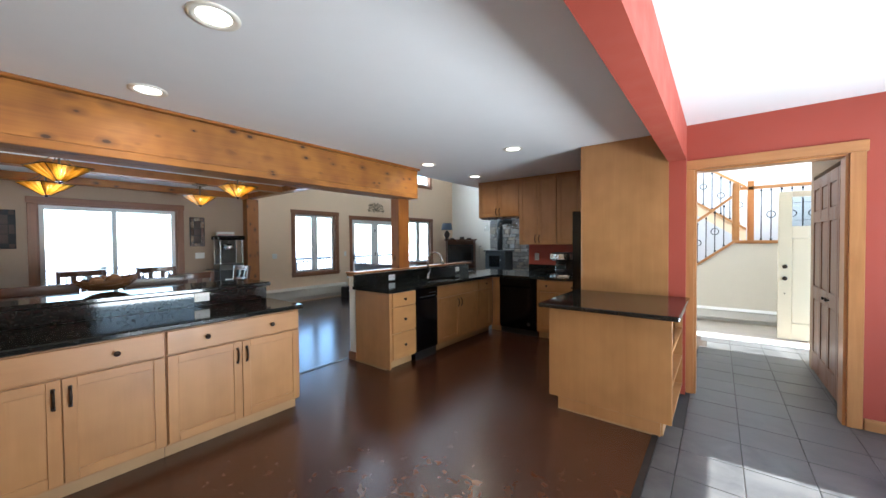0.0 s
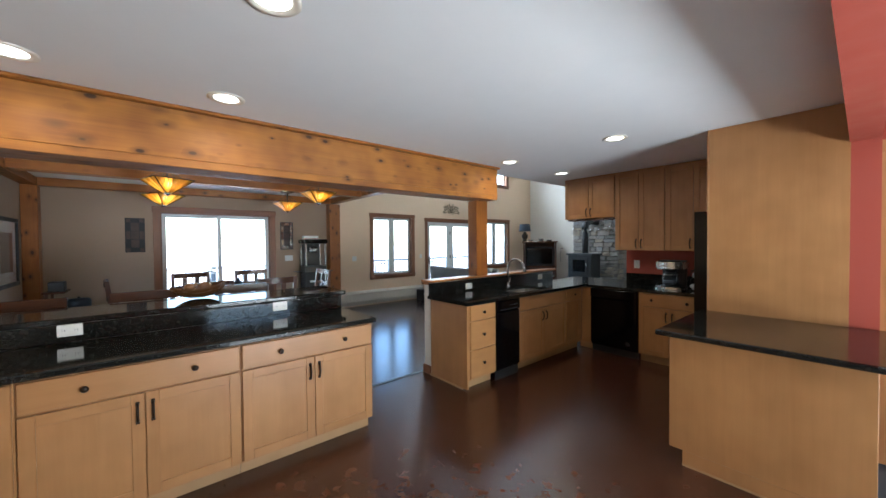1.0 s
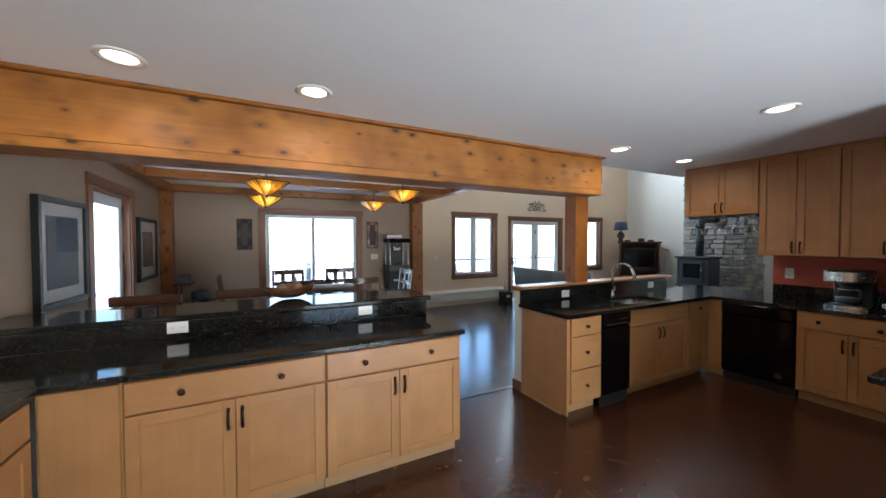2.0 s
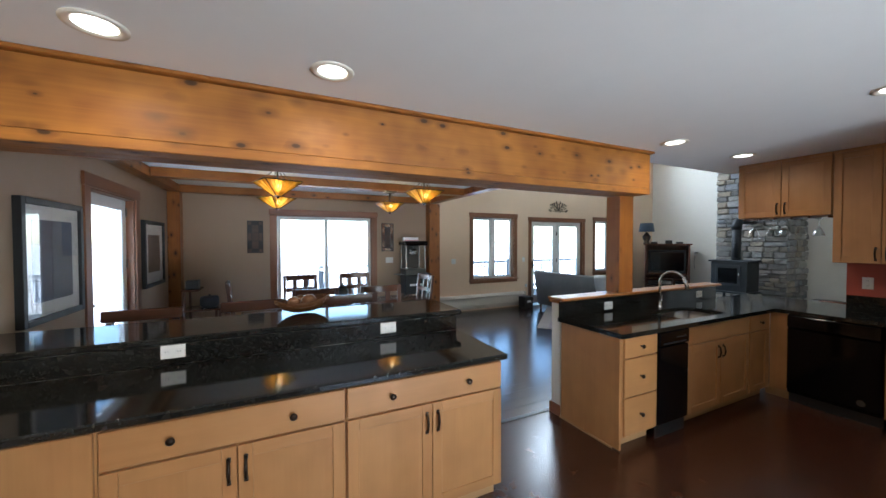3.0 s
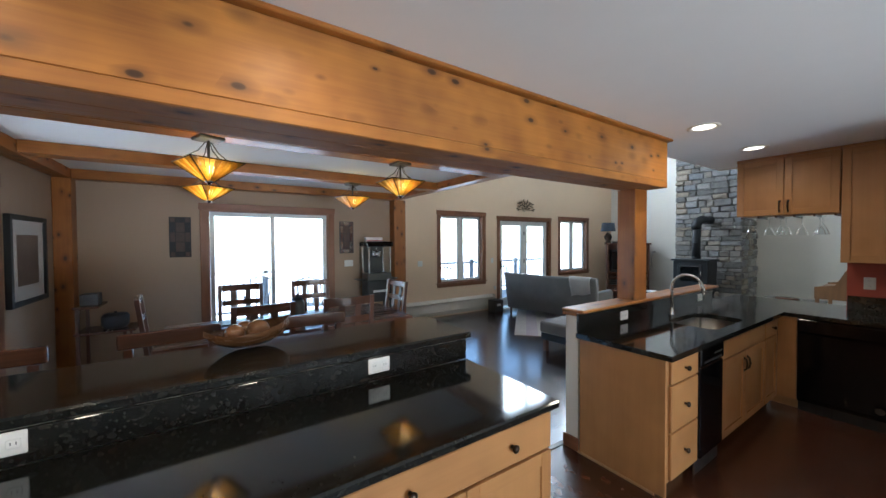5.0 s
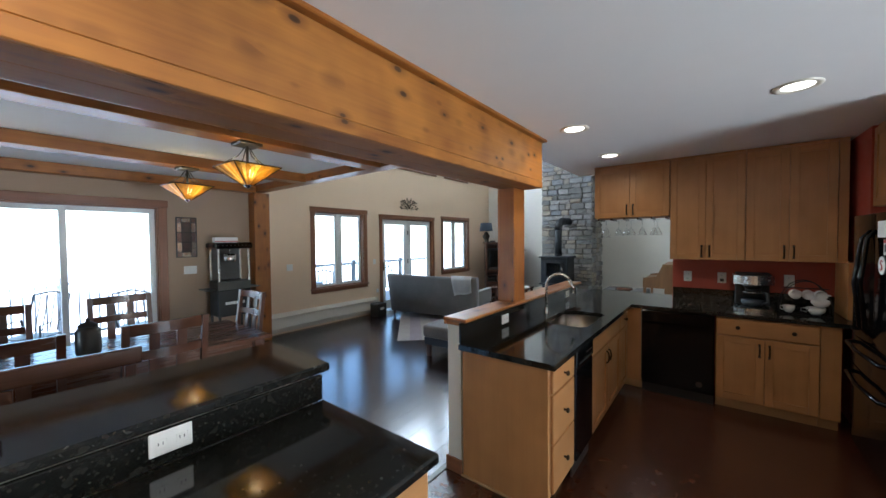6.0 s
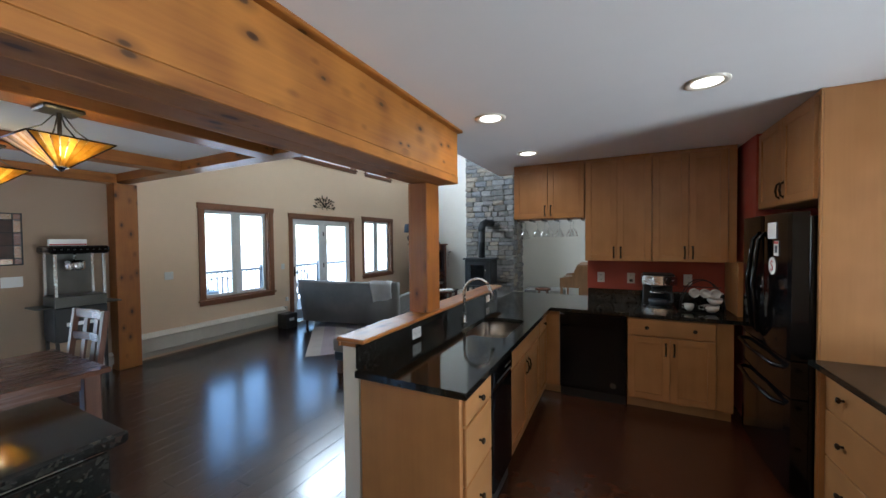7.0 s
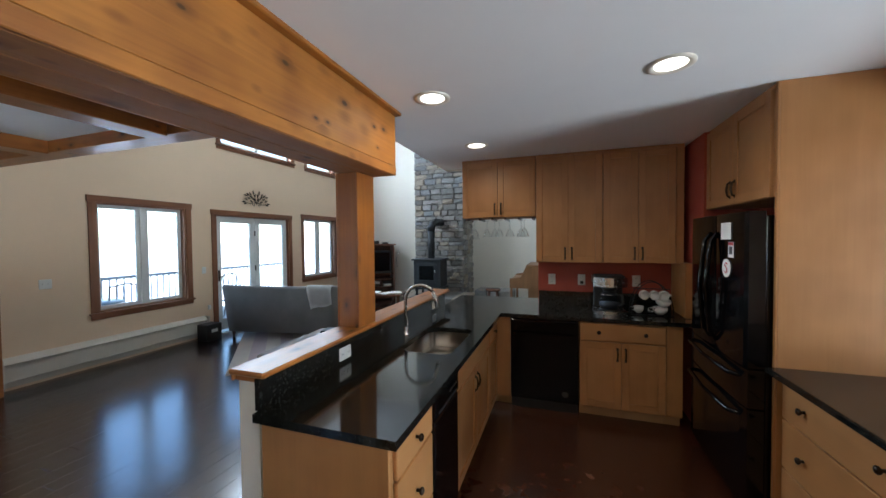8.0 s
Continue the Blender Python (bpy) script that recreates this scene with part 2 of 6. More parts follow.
MAPLE_D, MAPLE_L = (0.355, 0.165, 0.056), (0.46, 0.230, 0.083)
M = {
    "maple": wood("maple_upright", MAPLE_D, MAPLE_L, 2, 0.38, 0.8, blotch=0.5),
    "maple_x": wood("maple_level", MAPLE_D, MAPLE_L, 0, 0.38, 0.8, blotch=0.5),
    "toe": plain("toe_board", (0.40, 0.235, 0.105), 0.5),
    "pine_y": wood("knotty_pine_along_y", (0.20, 0.063, 0.010), (0.46, 0.175, 0.028), 1, 0.36, 0.75, 1.0, 0.05, 0.4),
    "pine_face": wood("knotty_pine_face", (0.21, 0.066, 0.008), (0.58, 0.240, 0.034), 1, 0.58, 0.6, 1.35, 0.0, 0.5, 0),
    # rougher pine for the underside, with its shade put into the darker colour
    "pine_under_shade": wood("dull_shaded_pine", (0.20, 0.070, 0.014), (0.36, 0.150, 0.036), 1, 0.62, 0.75, 1.0, 0.0, 0.4),
    "pine_x": wood("knotty_pine_along_x", (0.20, 0.063, 0.010), (0.46, 0.175, 0.028), 0, 0.36, 0.75, 1.0, 0.05, 0.4),
    "pine_z": wood("knotty_pine_upright", (0.22, 0.068, 0.011), (0.46, 0.172, 0.029), 2, 0.38, 0.75, 0.55, 0.05, 0.4),
    "trim_z": wood("stained_trim_upright", (0.16, 0.058, 0.022), (0.27, 0.105, 0.042), 2, 0.35),
    "trim_x": wood("stained_trim_along_x", (0.16, 0.058, 0.022), (0.27, 0.105, 0.042), 0, 0.35),
    "fir_x": wood("fir_casing_level", (0.36, 0.155, 0.05), (0.52, 0.25, 0.09), 0, 0.35),
    "fir_z": wood("fir_casing_upright", (0.36, 0.155, 0.05), (0.52, 0.25, 0.09), 2, 0.35),
    "closet": wood("stained_closet_wood", (0.13, 0.052, 0.022), (0.24, 0.10, 0.044), 2, 0.4),
    "spinet": wood("aged_oak", (0.16, 0.074, 0.028), (0.28, 0.135, 0.054), 2, 0.4),
    "dark_z": wood("walnut_upright", (0.065, 0.024, 0.012), (0.155, 0.060, 0.030), 2, 0.35),
    "dark_x": wood("walnut_along_x", (0.065, 0.024, 0.012), (0.155, 0.060, 0.030), 0, 0.24),
    "dark_y": wood("walnut_along_y", (0.07, 0.026, 0.013), (0.17, 0.067, 0.032), 1, 0.26, coat=0.15),
    "bowl": wood("olive_wood", (0.085, 0.036, 0.016), (0.30, 0.145, 0.062), 1, 0.25, 2.0),
    "granite": granite("black_granite"),
    "brown": floor_brown("stained_floor"),
    "plank": floor_plank("espresso_plank"),
    "slate": tile_slate("slate_tile"),
    "grout": plain("grout", (0.055, 0.052, 0.05), 0.9),
    "stone": stone("field_stone"),
    "mortar": plain("mortar", (0.12, 0.11, 0.10), 0.95, bump=0.5),
    "white": plain("ceiling_paint", (0.86, 0.86, 0.85), 0.9, var=0.02, bump=0.15),
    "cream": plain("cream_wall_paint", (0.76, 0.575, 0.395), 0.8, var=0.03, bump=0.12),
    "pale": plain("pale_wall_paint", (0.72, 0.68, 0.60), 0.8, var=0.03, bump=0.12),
    # about half the cream: shade under the low dining ceiling, put into the colour
    "taupe": plain("shaded_taupe_paint", (0.385, 0.278, 0.190), 0.8, var=0.03, bump=0.12),
    "red": plain("brick_red_paint", (0.36, 0.062, 0.036), 0.65, var=0.05, bump=0.12),
    "grey": plain("grey_wall_paint", (0.52, 0.53, 0.56), 0.8, var=0.03),
    "vinyl": plain("white_vinyl", (0.74, 0.74, 0.72), 0.4, var=0.03),
    "rail_paint": plain("grey_rail_paint", (0.20, 0.23, 0.265), 0.5, var=0.05),
    "heater": plain("heater_enamel", (0.60, 0.55, 0.47), 0.4, var=0.04),
    "black": plain("black_enamel", (0.0025, 0.0025, 0.003), 0.11, var=0.1, bump=0.0),
    "matt_black": plain("matt_black", (0.012, 0.012, 0.012), 0.5),
    "iron": plain("cast_iron", (0.022, 0.024, 0.027), 0.5, 0.3, 0.2, 20, 0.3),
    "bronze": plain("oiled_bronze", (0.045, 0.032, 0.024), 0.32, 0.9),
    "pewter": plain("pewter", (0.10, 0.095, 0.085), 0.35, 0.9),
    "steel": plain("brushed_steel", (0.55, 0.54, 0.52), 0.25, 1.0, 0.08, 30),
    "sink": plain("sink_steel", (0.25, 0.225, 0.19), 0.34, 1.0, 0.08, 30),
    "chrome": plain("chrome", (0.7, 0.7, 0.7), 0.1, 1.0, 0.03),
    "plastic": plain("white_plastic", (0.72, 0.71, 0.68), 0.35, var=0.03),
    "china": plain("white_china", (0.80, 0.80, 0.79), 0.15, var=0.02, bump=0),
    "paper": plain("white_paper", (0.78, 0.78, 0.76), 0.8, var=0.04),
    "red_ink": plain("red_print", (0.45, 0.04, 0.04), 0.6),
    "dark_ink": plain("dark_print", (0.05, 0.05, 0.06), 0.6),
    "sofa": fabric("grey_velvet", (0.20, 0.192, 0.178)),
    "otto": fabric("taupe_upholstery", (0.21, 0.185, 0.165)),
    "throw": fabric("ivory_throw", (0.78, 0.76, 0.73)),
    "rug": fabric("mauve_rug", (0.32, 0.245, 0.245)),
    "carpet": fabric("beige_carpet", (0.42, 0.36, 0.29)),
    "seat": fabric("seat_cloth", (0.36, 0.32, 0.27)),
    "shade_navy": fabric("navy_lampshade", (0.03, 0.045, 0.07)),
    "glass": glass("clear_glass"),
    "frost": glass("leaded_glass", (0.85, 0.9, 0.92)),
    "amber": amber("amber_glass", (0.60, 0.36, 0.05), (0.95, 0.80, 0.38)),
    "stemware": glass("stemware_glass", (0.95, 0.96, 0.96), 2.0),
    "can_trim": plain("cream_trim_ring", (0.82, 0.77, 0.66), 0.35),
    "can_glow": glowing("lamp_lens", (1.0, 0.92, 0.80), 1.2),
    "bulb": glowing("bulb", (1.0, 0.72, 0.36), 2.0),
    "leather": plain("black_leather", (0.02, 0.018, 0.017), 0.4),
    "print_blue": plain("blue_grey_print", (0.10, 0.13, 0.18), 0.7, var=0.5, scale=5),
    "print_warm": plain("dark_warm_print", (0.08, 0.05, 0.04), 0.7, var=0.6, scale=9),
    "old_mirror": plain("aged_mirror", (0.62, 0.58, 0.50), 0.16, 0.9, 0.15, 12, 0.1),
    "smoked_mirror": plain("smoked_mirror", (0.34, 0.28, 0.27), 0.14, 0.9, 0.2, 12, 0.1),
    "door_paint": plain("cream_door_paint", (0.70, 0.63, 0.47), 0.45, var=0.03),
    "snow": plain("pale_ground", (0.75, 0.76, 0.78), 0.9, var=0.08, scale=0.3),
    "deck": wood("weathered_deck", (0.26, 0.24, 0.22), (0.40, 0.37, 0.33), 1, 0.7),
}
M["black"].node_tree.nodes["Principled BSDF"].inputs["Specular IOR Level"].default_value = 0.3


# ---- building blocks ----
def box(bm, x0, x1, y0, y1, z0, z1, bevel=0.0, seg=1):
    if x1 < x0: x0, x1 = x1, x0
    if y1 < y0: y0, y1 = y1, y0
    if z1 < z0: z0, z1 = z1, z0
    v = [bm.verts.new((x, y, z)) for z in (z0, z1) for y in (y0, y1) for x in (x0, x1)]
    f = [bm.faces.new([v[i] for i in q]) for q in ((0, 2, 3, 1), (4, 5, 7, 6), (0, 1, 5, 4), (2, 6, 7, 3), (0, 4, 6, 2), (1, 3, 7, 5))]
    if bevel:
        bmesh.ops.bevel(bm, geom=list({e for q in f for e in q.edges}), offset=bevel, segments=seg, affect="EDGES", profile=0.6)


def turned(bm, profile, at=(0, 0, 0), n=20, closed=False):
    """A shape turned about z: profile of (radius, height)."""
    rings = []
    for r, z in profile:
        rings.append([bm.verts.new((at[0] + r * math.cos(2 * math.pi * i / n), at[1] + r * math.sin(2 * math.pi * i / n), at[2] + z)) for i in range(n)])
    for a, b in zip(rings, rings[1:]):
        for i in range(n):
            bm.faces.new((a[i], a[(i + 1) % n], b[(i + 1) % n], b[i]))
    if closed:
        bm.faces.new(rings[0][::-1])
        bm.faces.new(rings[-1])


def tube(bm, pts, r, n=8, caps=True):
    """A round bar along points; r: a radius or one for each point."""
    pts = [Vector(p) for p in pts]
    rs = r if isinstance(r, (list, tuple)) else [r] * len(pts)
    rings, up = [], None
    for i, p in enumerate(pts):
        d = (pts[min(i + 1, len(pts) - 1)] - pts[max(i - 1, 0)]).normalized()
        if up is None:
            up = d.orthogonal().normalized()
        up = (up - d * up.dot(d)).normalized()
        side = d.cross(up)
        rings.append([bm.verts.new(p + rs[i] * (up * math.cos(2 * math.pi * k / n) + side * math.sin(2 * math.pi * k / n))) for k in range(n)])
    for a, b in zip(rings, rings[1:]):
        for k in range(n):
            bm.faces.new((a[k], a[(k + 1) % n], b[(k + 1) % n], b[k]))
    if caps:
        bm.faces.new(rings[0][::-1])
        bm.faces.new(rings[-1])


def prism(bm, outline, z0, z1):
    """An upright prism over an outline of (x, y), counter-clockwise."""
    lo = [bm.verts.new((x, y, z0)) for x, y in outline]
    hi = [bm.verts.new((x, y, z1)) for x, y in outline]
    bm.faces.new(lo[::-1])
    bm.faces.new(hi)
    for i in range(len(lo)):
        j = (i + 1) % len(lo)
        bm.faces.new((lo[i], lo[j], hi[j], hi[i]))


def part(name, bm, material, parent=None, label="", smooth=False):
    me = bpy.data.meshes.new(name)
    bmesh.ops.recalc_face_normals(bm, faces=bm.faces)
    bm.to_mesh(me)
    bm.free()
    me.materials.append(M[material])
    if smooth:
        for p in me.polygons:
            p.use_smooth = True
    ob = new(name, me)
    ob.parent = parent
    if label:
        tagged(ob, label)
    return ob


def bx(name, material, parent, x0, x1, y0, y1, z0, z1, bevel=0.003, label=""):
    bm = bmesh.new()
    box(bm, x0, x1, y0, y1, z0, z1, bevel)
    return part(name, bm, material, parent, label)


def bar(name, material, parent, pts, r, n=8, label=""):
    bm = bmesh.new()
    tube(bm, pts, r, n)
    return part(name, bm, material, parent, label, True)


def lathe(name, material, parent, profile, at=(0, 0, 0), n=20, label="", closed=False):
    bm = bmesh.new()
    turned(bm, profile, at, n, closed)
    return part(name, bm, material, parent, label, True)


def thing(name, m, label, category, group=""):
    e = new(name)
    e.empty_display_size = 0.1
    e.matrix_world = m
    return tagged(e, label, category, group)


def structure(name, material, label, boxes, bevel=0.0):
    bm = bmesh.new()
    for b in boxes:
        box(bm, *b, bevel)
    return tagged(part(name, bm, material, None), label, "structure", kind="structure")


def wall_x(name, material, label, x0, x1, y0, y1, z0, z1, holes=()):
    """A wall across x, running along y, with openings (y0, y1, z0, z1) in order of y."""
    out, y = [], y0
    for a, b, c, d in holes:
        out.append((x0, x1, y, a, z0, z1))
        if c > z0:
            out.append((x0, x1, a, b, z0, c))
        if d < z1:
            out.append((x0, x1, a, b, d, z1))
        y = b
    out.append((x0, x1, y, y1, z0, z1))
    return structure(name, material, label, out)


def wall_y(name, material, label, y0, y1, x0, x1, z0, z1, holes=()):
    out, x = [], x0
    for a, b, c, d in holes:
        out.append((x, a, y0, y1, z0, z1))
        if c > z0:
            out.append((a, b, y0, y1, z0, c))
        if d < z1:
            out.append((a, b, y0, y1, d, z1))
        x = b
    out.append((x, x1, y0, y1, z0, z1))
    return structure(name, material, label, out)


# ---- the shell ----
W = 0.16
DINE_N = 3.68         # north side of the dining space
VAULT = 5.0

structure("floor_kitchen", "brown", "glossy mottled reddish-brown stained kitchen floor", [(-3.62, -0.37, SOUTH - 0.1, 5.75, -0.1, 0.0)])
structure("floor_wood_base", "matt_black", "dark subfloor under the espresso planks", [(WEST - 0.1, -3.66, SOUTH - 0.1, NORTH + 0.1, -0.1, -0.012), (-3.66, 0.0, 5.75, NORTH + 0.1, -0.1, -0.012)])
structure("floor_strip", "pewter", "metal strip between plank floor and kitchen floor", [(-3.66, -3.62, SOUTH, 2.76, -0.1, 0.006)])
structure("floor_tile_base", "grout", "grey grout bed under the slate tiles", [(-0.33, EAST + 0.1, SOUTH - 0.1, 6.55, -0.1, -0.004)])
structure("floor_threshold", "matt_black", "dark strip between tile and brown floor", [(-0.37, -0.33, SOUTH, 3.03, -0.1, 0.008)])
structure("floor_carpet", "carpet", "beige carpet in the stair hall", [(-1.6, 3.0, 6.55, 10.2, -0.1, 0.002)])

SLIDER = (0.42, 2.17, 0.0, 2.09)
WIN_A = (4.524, 5.687, 0.71, 2.177)
FRENCH = (6.22, 7.978, 0.0, 2.12)
WIN_B = (8.47, 9.66, 0.745, 2.177)
CLER_A = (6.35, 8.10, 3.40, 4.6)
CLER_B = (8.62, 9.62, 3.40, 4.6)
# the dining walls' taupe carries the shade of the lower ceiling
wall_x("wall_west_dining", "taupe", "dining room wall, taupe from shade painted in", WEST - W, WEST, SOUTH - W, 3.5, 0, 2.75, [SLIDER])
wall_x("wall_west_living", "cream", "warm cream painted living room wall", WEST - W, WEST, 3.5, NORTH + W, 0, 3.35, [WIN_A, FRENCH, WIN_B])
wall_x("wall_west_upper", "cream", "warm cream upper wall with clerestory openings", WEST - W, WEST, 3.5, NORTH + W, 3.35, VAULT, [CLER_A, CLER_B])
wall_y("wall_north", "pale", "pale painted end wall of the living room", NORTH, NORTH + W, WEST - W, 0.2, 0, VAULT)
PATIO = (-6.50, -5.345, 0.0, 2.11)
wall_y("wall_south_dining", "taupe", "side wall with a patio door, taupe from shade painted in", SOUTH - W, SOUTH, WEST, -3.6, 0, 2.75, [PATIO])
wall_y("wall_south_kitchen", "cream", "cream wall behind the kitchen corner", SOUTH - W, SOUTH, -3.6, EAST + W, 0, 2.75)
EAST_WIN = (1.2, 3.13, 0.08, 2.31)
wall_x("wall_east", "red", "brick red wall with a sunny window", EAST, EAST + W, SOUTH, 4.2, 0, 2.75, [EAST_WIN])

# second floor over the kitchen, and the ceilings
structure("wall_upper_storey", "pale", "pale wall above the kitchen facing the vaulted room", [(-3.6, -3.45, DINE_N, 5.75, CEIL + 0.002, VAULT), (-3.45, 0.0, 5.62, 5.75, CEIL + 0.002, VAULT)])
structure("ceiling", "white", "smooth white kitchen ceiling", [(-3.598, -0.3, SOUTH, 5.618, CEIL, CEIL + 0.12)])
structure("ceiling_hall", "white", "white ceiling over the tiled passage", [(-0.3, EAST + W, SOUTH, 4.2, 2.52, 2.64)])
structure("ceiling_dining", "white", "white dining room ceiling between pine beams", [(WEST, -3.6, SOUTH, DINE_N, 2.525, 2.65)])
structure("ceiling_vault", "white", "high white ceiling of the living room", [(WEST - W, 0.2, DINE_N, NORTH + W, VAULT, VAULT + 0.1)])
structure("wall_over_dining", "pale", "pale wall above the dining room beam", [(WEST, -3.6, DINE_N - 0.12, DINE_N, 2.66, VAULT)])
structure("wall_back_kitchen", "red", "brick red wall behind the kitchen counter", [(-2.515, -1.19, 5.6, 5.75, 0, CEIL)])
structure("wall_living_east", "pale", "pale side wall of the living room", [(-1.8, -1.66, 5.75, NORTH, 0, VAULT)])
structure("wall_fridge", "red", "brick red wall beside the refrigerator", [(-1.19, -0.4, 4.93, 5.75, 0, CEIL), (-0.40, -0.36, 3.98, 4.93, 0, CEIL)])

# red column, beam and doorway wall
structure("column_red", "red", "brick red painted column", [(-0.36, -0.23, 3.98, 4.2, 0, 2.52)])
structure("beam_red", "red", "brick red painted ceiling beam", [(-0.37, -0.23, SOUTH, 3.98, 2.19, 2.52)])
wall_y("wall_doorway", "red", "brick red wall with a cased opening", 4.06, 4.2, -0.23, EAST, 0, 2.52, [(-0.17, 0.79, 0.0, 2.10)])
structure("halfwall", "pale", "pale painted half wall behind the sink counter", [(-3.61, -3.50, 2.74, 5.2, 0, 1.055)])
structure("halfwall_bar", "pale", "painted half wall under the raised bar", [(-3.63, -3.523, SOUTH, 1.62, 0, 1.029)])


# ---- timber ----
beam = thing("main_beam", pose(-3.45, 1.2, 2.055), "long boxed knotty pine beam between kitchen and dining room", "beam")
Y0, Y1 = SOUTH - 1.2, 3.68 - 1.2
bx("core", "pine_y", beam, -0.135, 0.135, Y0, Y1 - 0.02, 0.02, 0.405, 0)
bx("face_board", "pine_face", beam, 0.137, 0.153, Y0, Y1, 0.0, 0.055, 0.003)
bx("face_board", "pine_face", beam, 0.137, 0.150, Y0, Y1, 0.057, 0.384, 0.002)
bx("back_board", "pine_y", beam, -0.150, -0.137, Y0, Y1, 0.0, 0.374, 0.002)
bx("top_trim", "pine_y", beam, 0.137, 0.188, Y0, Y1 + 0.02, 0.386, 0.409, 0.005)
# bottom boards use the pine that has underside shade painted in
bx("bottom_board", "pine_under_shade", beam, -0.135, -0.002, Y0, Y1, 0.0, 0.018, 0.002)
bx("bottom_board", "pine_under_shade", beam, 0.002, 0.135, Y0, Y1, 0.0, 0.018, 0.002)
bx("end_board", "pine_x", beam, -0.135, 0.135, Y1 - 0.018, Y1, 0.02, 0.374, 0.002)

post = thing("post", pose(-3.532, 3.56, 1.092), "square knotty pine post on the half wall cap", "post")
bx("shaft", "pine_z", post, -0.066, 0.066, -0.098, 0.098, 0, 0.96, 0.002)
for sx in (-0.077, 0.067):
    bx("facing", "pine_z", post, sx, sx + 0.010, -0.1, 0.1, 0, 0.96, 0.002)

cap = thing("ledge", pose(-3.535, 2.66, 1.055), "honey-coloured wooden cap on the half wall", "cap")
bx("cap_board", "pine_y", cap, -0.082, 0.112, 0.03, 2.56, 0.012, 0.037, 0.008)
bx("cap_moulding", "pine_y", cap, -0.088, -0.076, 0.05, 2.54, -0.02, 0.010, 0.003)
bx("cap_moulding", "pine_x", cap, -0.076, 0.03, 0.062, 0.078, -0.02, 0.010, 0.003)
bx("baseboard_halfwall", "trim_x", None, -3.625, -3.49, 2.722, 2.738, 0, 0.10, 0.003)
tagged(bpy.data.objects["baseboard_halfwall"], "stained base block at the half wall end", "baseboard", kind="structure")

for name, x0, x1, y0, y1, z0, z1, mt, txt in (
        ("dining_beam", -5.20, -5.00, SOUTH + 0.16, 3.40, 2.41, 2.522, "pine_y", "knotty pine ceiling beam over the dining table"),
        ("dining_beam", -6.68, -6.48, SOUTH + 0.16, 3.40, 2.41, 2.522, "pine_y", "knotty pine ceiling beam over the dining table"),
        ("dining_beam", WEST + 0.004, -7.95, SOUTH + 0.16, 3.40, 2.40, 2.522, "pine_y", "knotty pine beam along the dining room wall"),
        ("dining_beam", WEST + 0.004, -3.61, 3.402, 3.585, 2.425, 2.66, "pine_x", "knotty pine header beam between dining and living room"),
        ("dining_beam", WEST + 0.004, -3.61, SOUTH + 0.004, SOUTH + 0.158, 2.40, 2.522, "pine_x", "knotty pine beam along the side wall")):
    b = bx(name, mt, None, x0, x1, y0, y1, z0, z1, 0.006)
    tagged(b, txt, "beam", "dining ceiling beams")
for y0, y1, txt in ((3.345, 3.59, "knotty pine corner post beside the popcorn cart"), (SOUTH + 0.004, -0.95, "knotty pine corner post in the dining room")):
    b = bx("corner_post", "pine_z", None, WEST + 0.004, WEST + 0.2, y0, y1, 0, 2.398, 0.006)
    tagged(b, txt, "post", "corner posts")


# ---- windows and doors; local x along the wall, -y into the room ----
def casing(e, w, z0, z1, mt, wide=0.09, sill=True, deep=0.16):
    a, b = -w / 2, w / 2
    bx("casing", mt[1], e, a - wide, a, -0.02, 0.0, z0, z1, 0.004)
    bx("casing", mt[1], e, b, b + wide, -0.02, 0.0, z0, z1, 0.004)
    bx("casing", mt[0], e, a - wide - 0.012, b + wide + 0.012, -0.024, 0.0, z1, z1 + wide, 0.004)
    if sill:
        bx("window_sill", mt[0], e, a - wide - 0.02, b + wide + 0.02, -0.045, 0.0, z0 - 0.03, z0, 0.006)
        bx("apron", mt[0], e, a - wide, b + wide, -0.02, 0.0, z0 - wide, z0 - 0.032, 0.004)
    for x0, x1 in ((a, a + 0.018), (b - 0.018, b)):
        bx("jamb", mt[1], e, x0, x1, 0.0, deep, z0, z1, 0.002)
    bx("jamb", mt[0], e, a + 0.018, b - 0.018, 0.0, deep, z1 - 0.018, z1, 0.002)
    if sill:
        bx("jamb", mt[0], e, a + 0.018, b - 0.018, 0.0, deep, z0, z0 + 0.018, 0.002)


def sash(e, x0, x1, z0, z1, y, mt="vinyl", rail=0.05, bottom=None, thick=0.035, name="window_frame"):
    """A glazed frame: two stiles, two rails and a pane."""
    bottom = bottom or rail
    bm = bmesh.new()
    box(bm, x0, x0 + rail, y, y + thick, z0, z1, 0.003)
    box(bm, x1 - rail, x1, y, y + thick, z0, z1, 0.003)
    box(bm, x0 + rail, x1 - rail, y, y + thick, z0, z0 + bottom, 0.003)
    box(bm, x0 + rail, x1 - rail, y, y + thick, z1 - rail, z1, 0.003)
    f = part(name, bm, mt, e)
    bm = bmesh.new()
    box(bm, x0 + rail - 0.004, x1 - rail + 0.004, y + thick * 0.4, y + thick * 0.4 + 0.006, z0 + bottom - 0.004, z1 - rail + 0.004)
    p = part("pane", bm, "glass", f)
    p.visible_shadow = False
    return f


TRIM = ("trim_x", "trim_z")


def frame_thing(name, m, label, category):
    return tagged(thing(name, m, label, category), kind="structure")


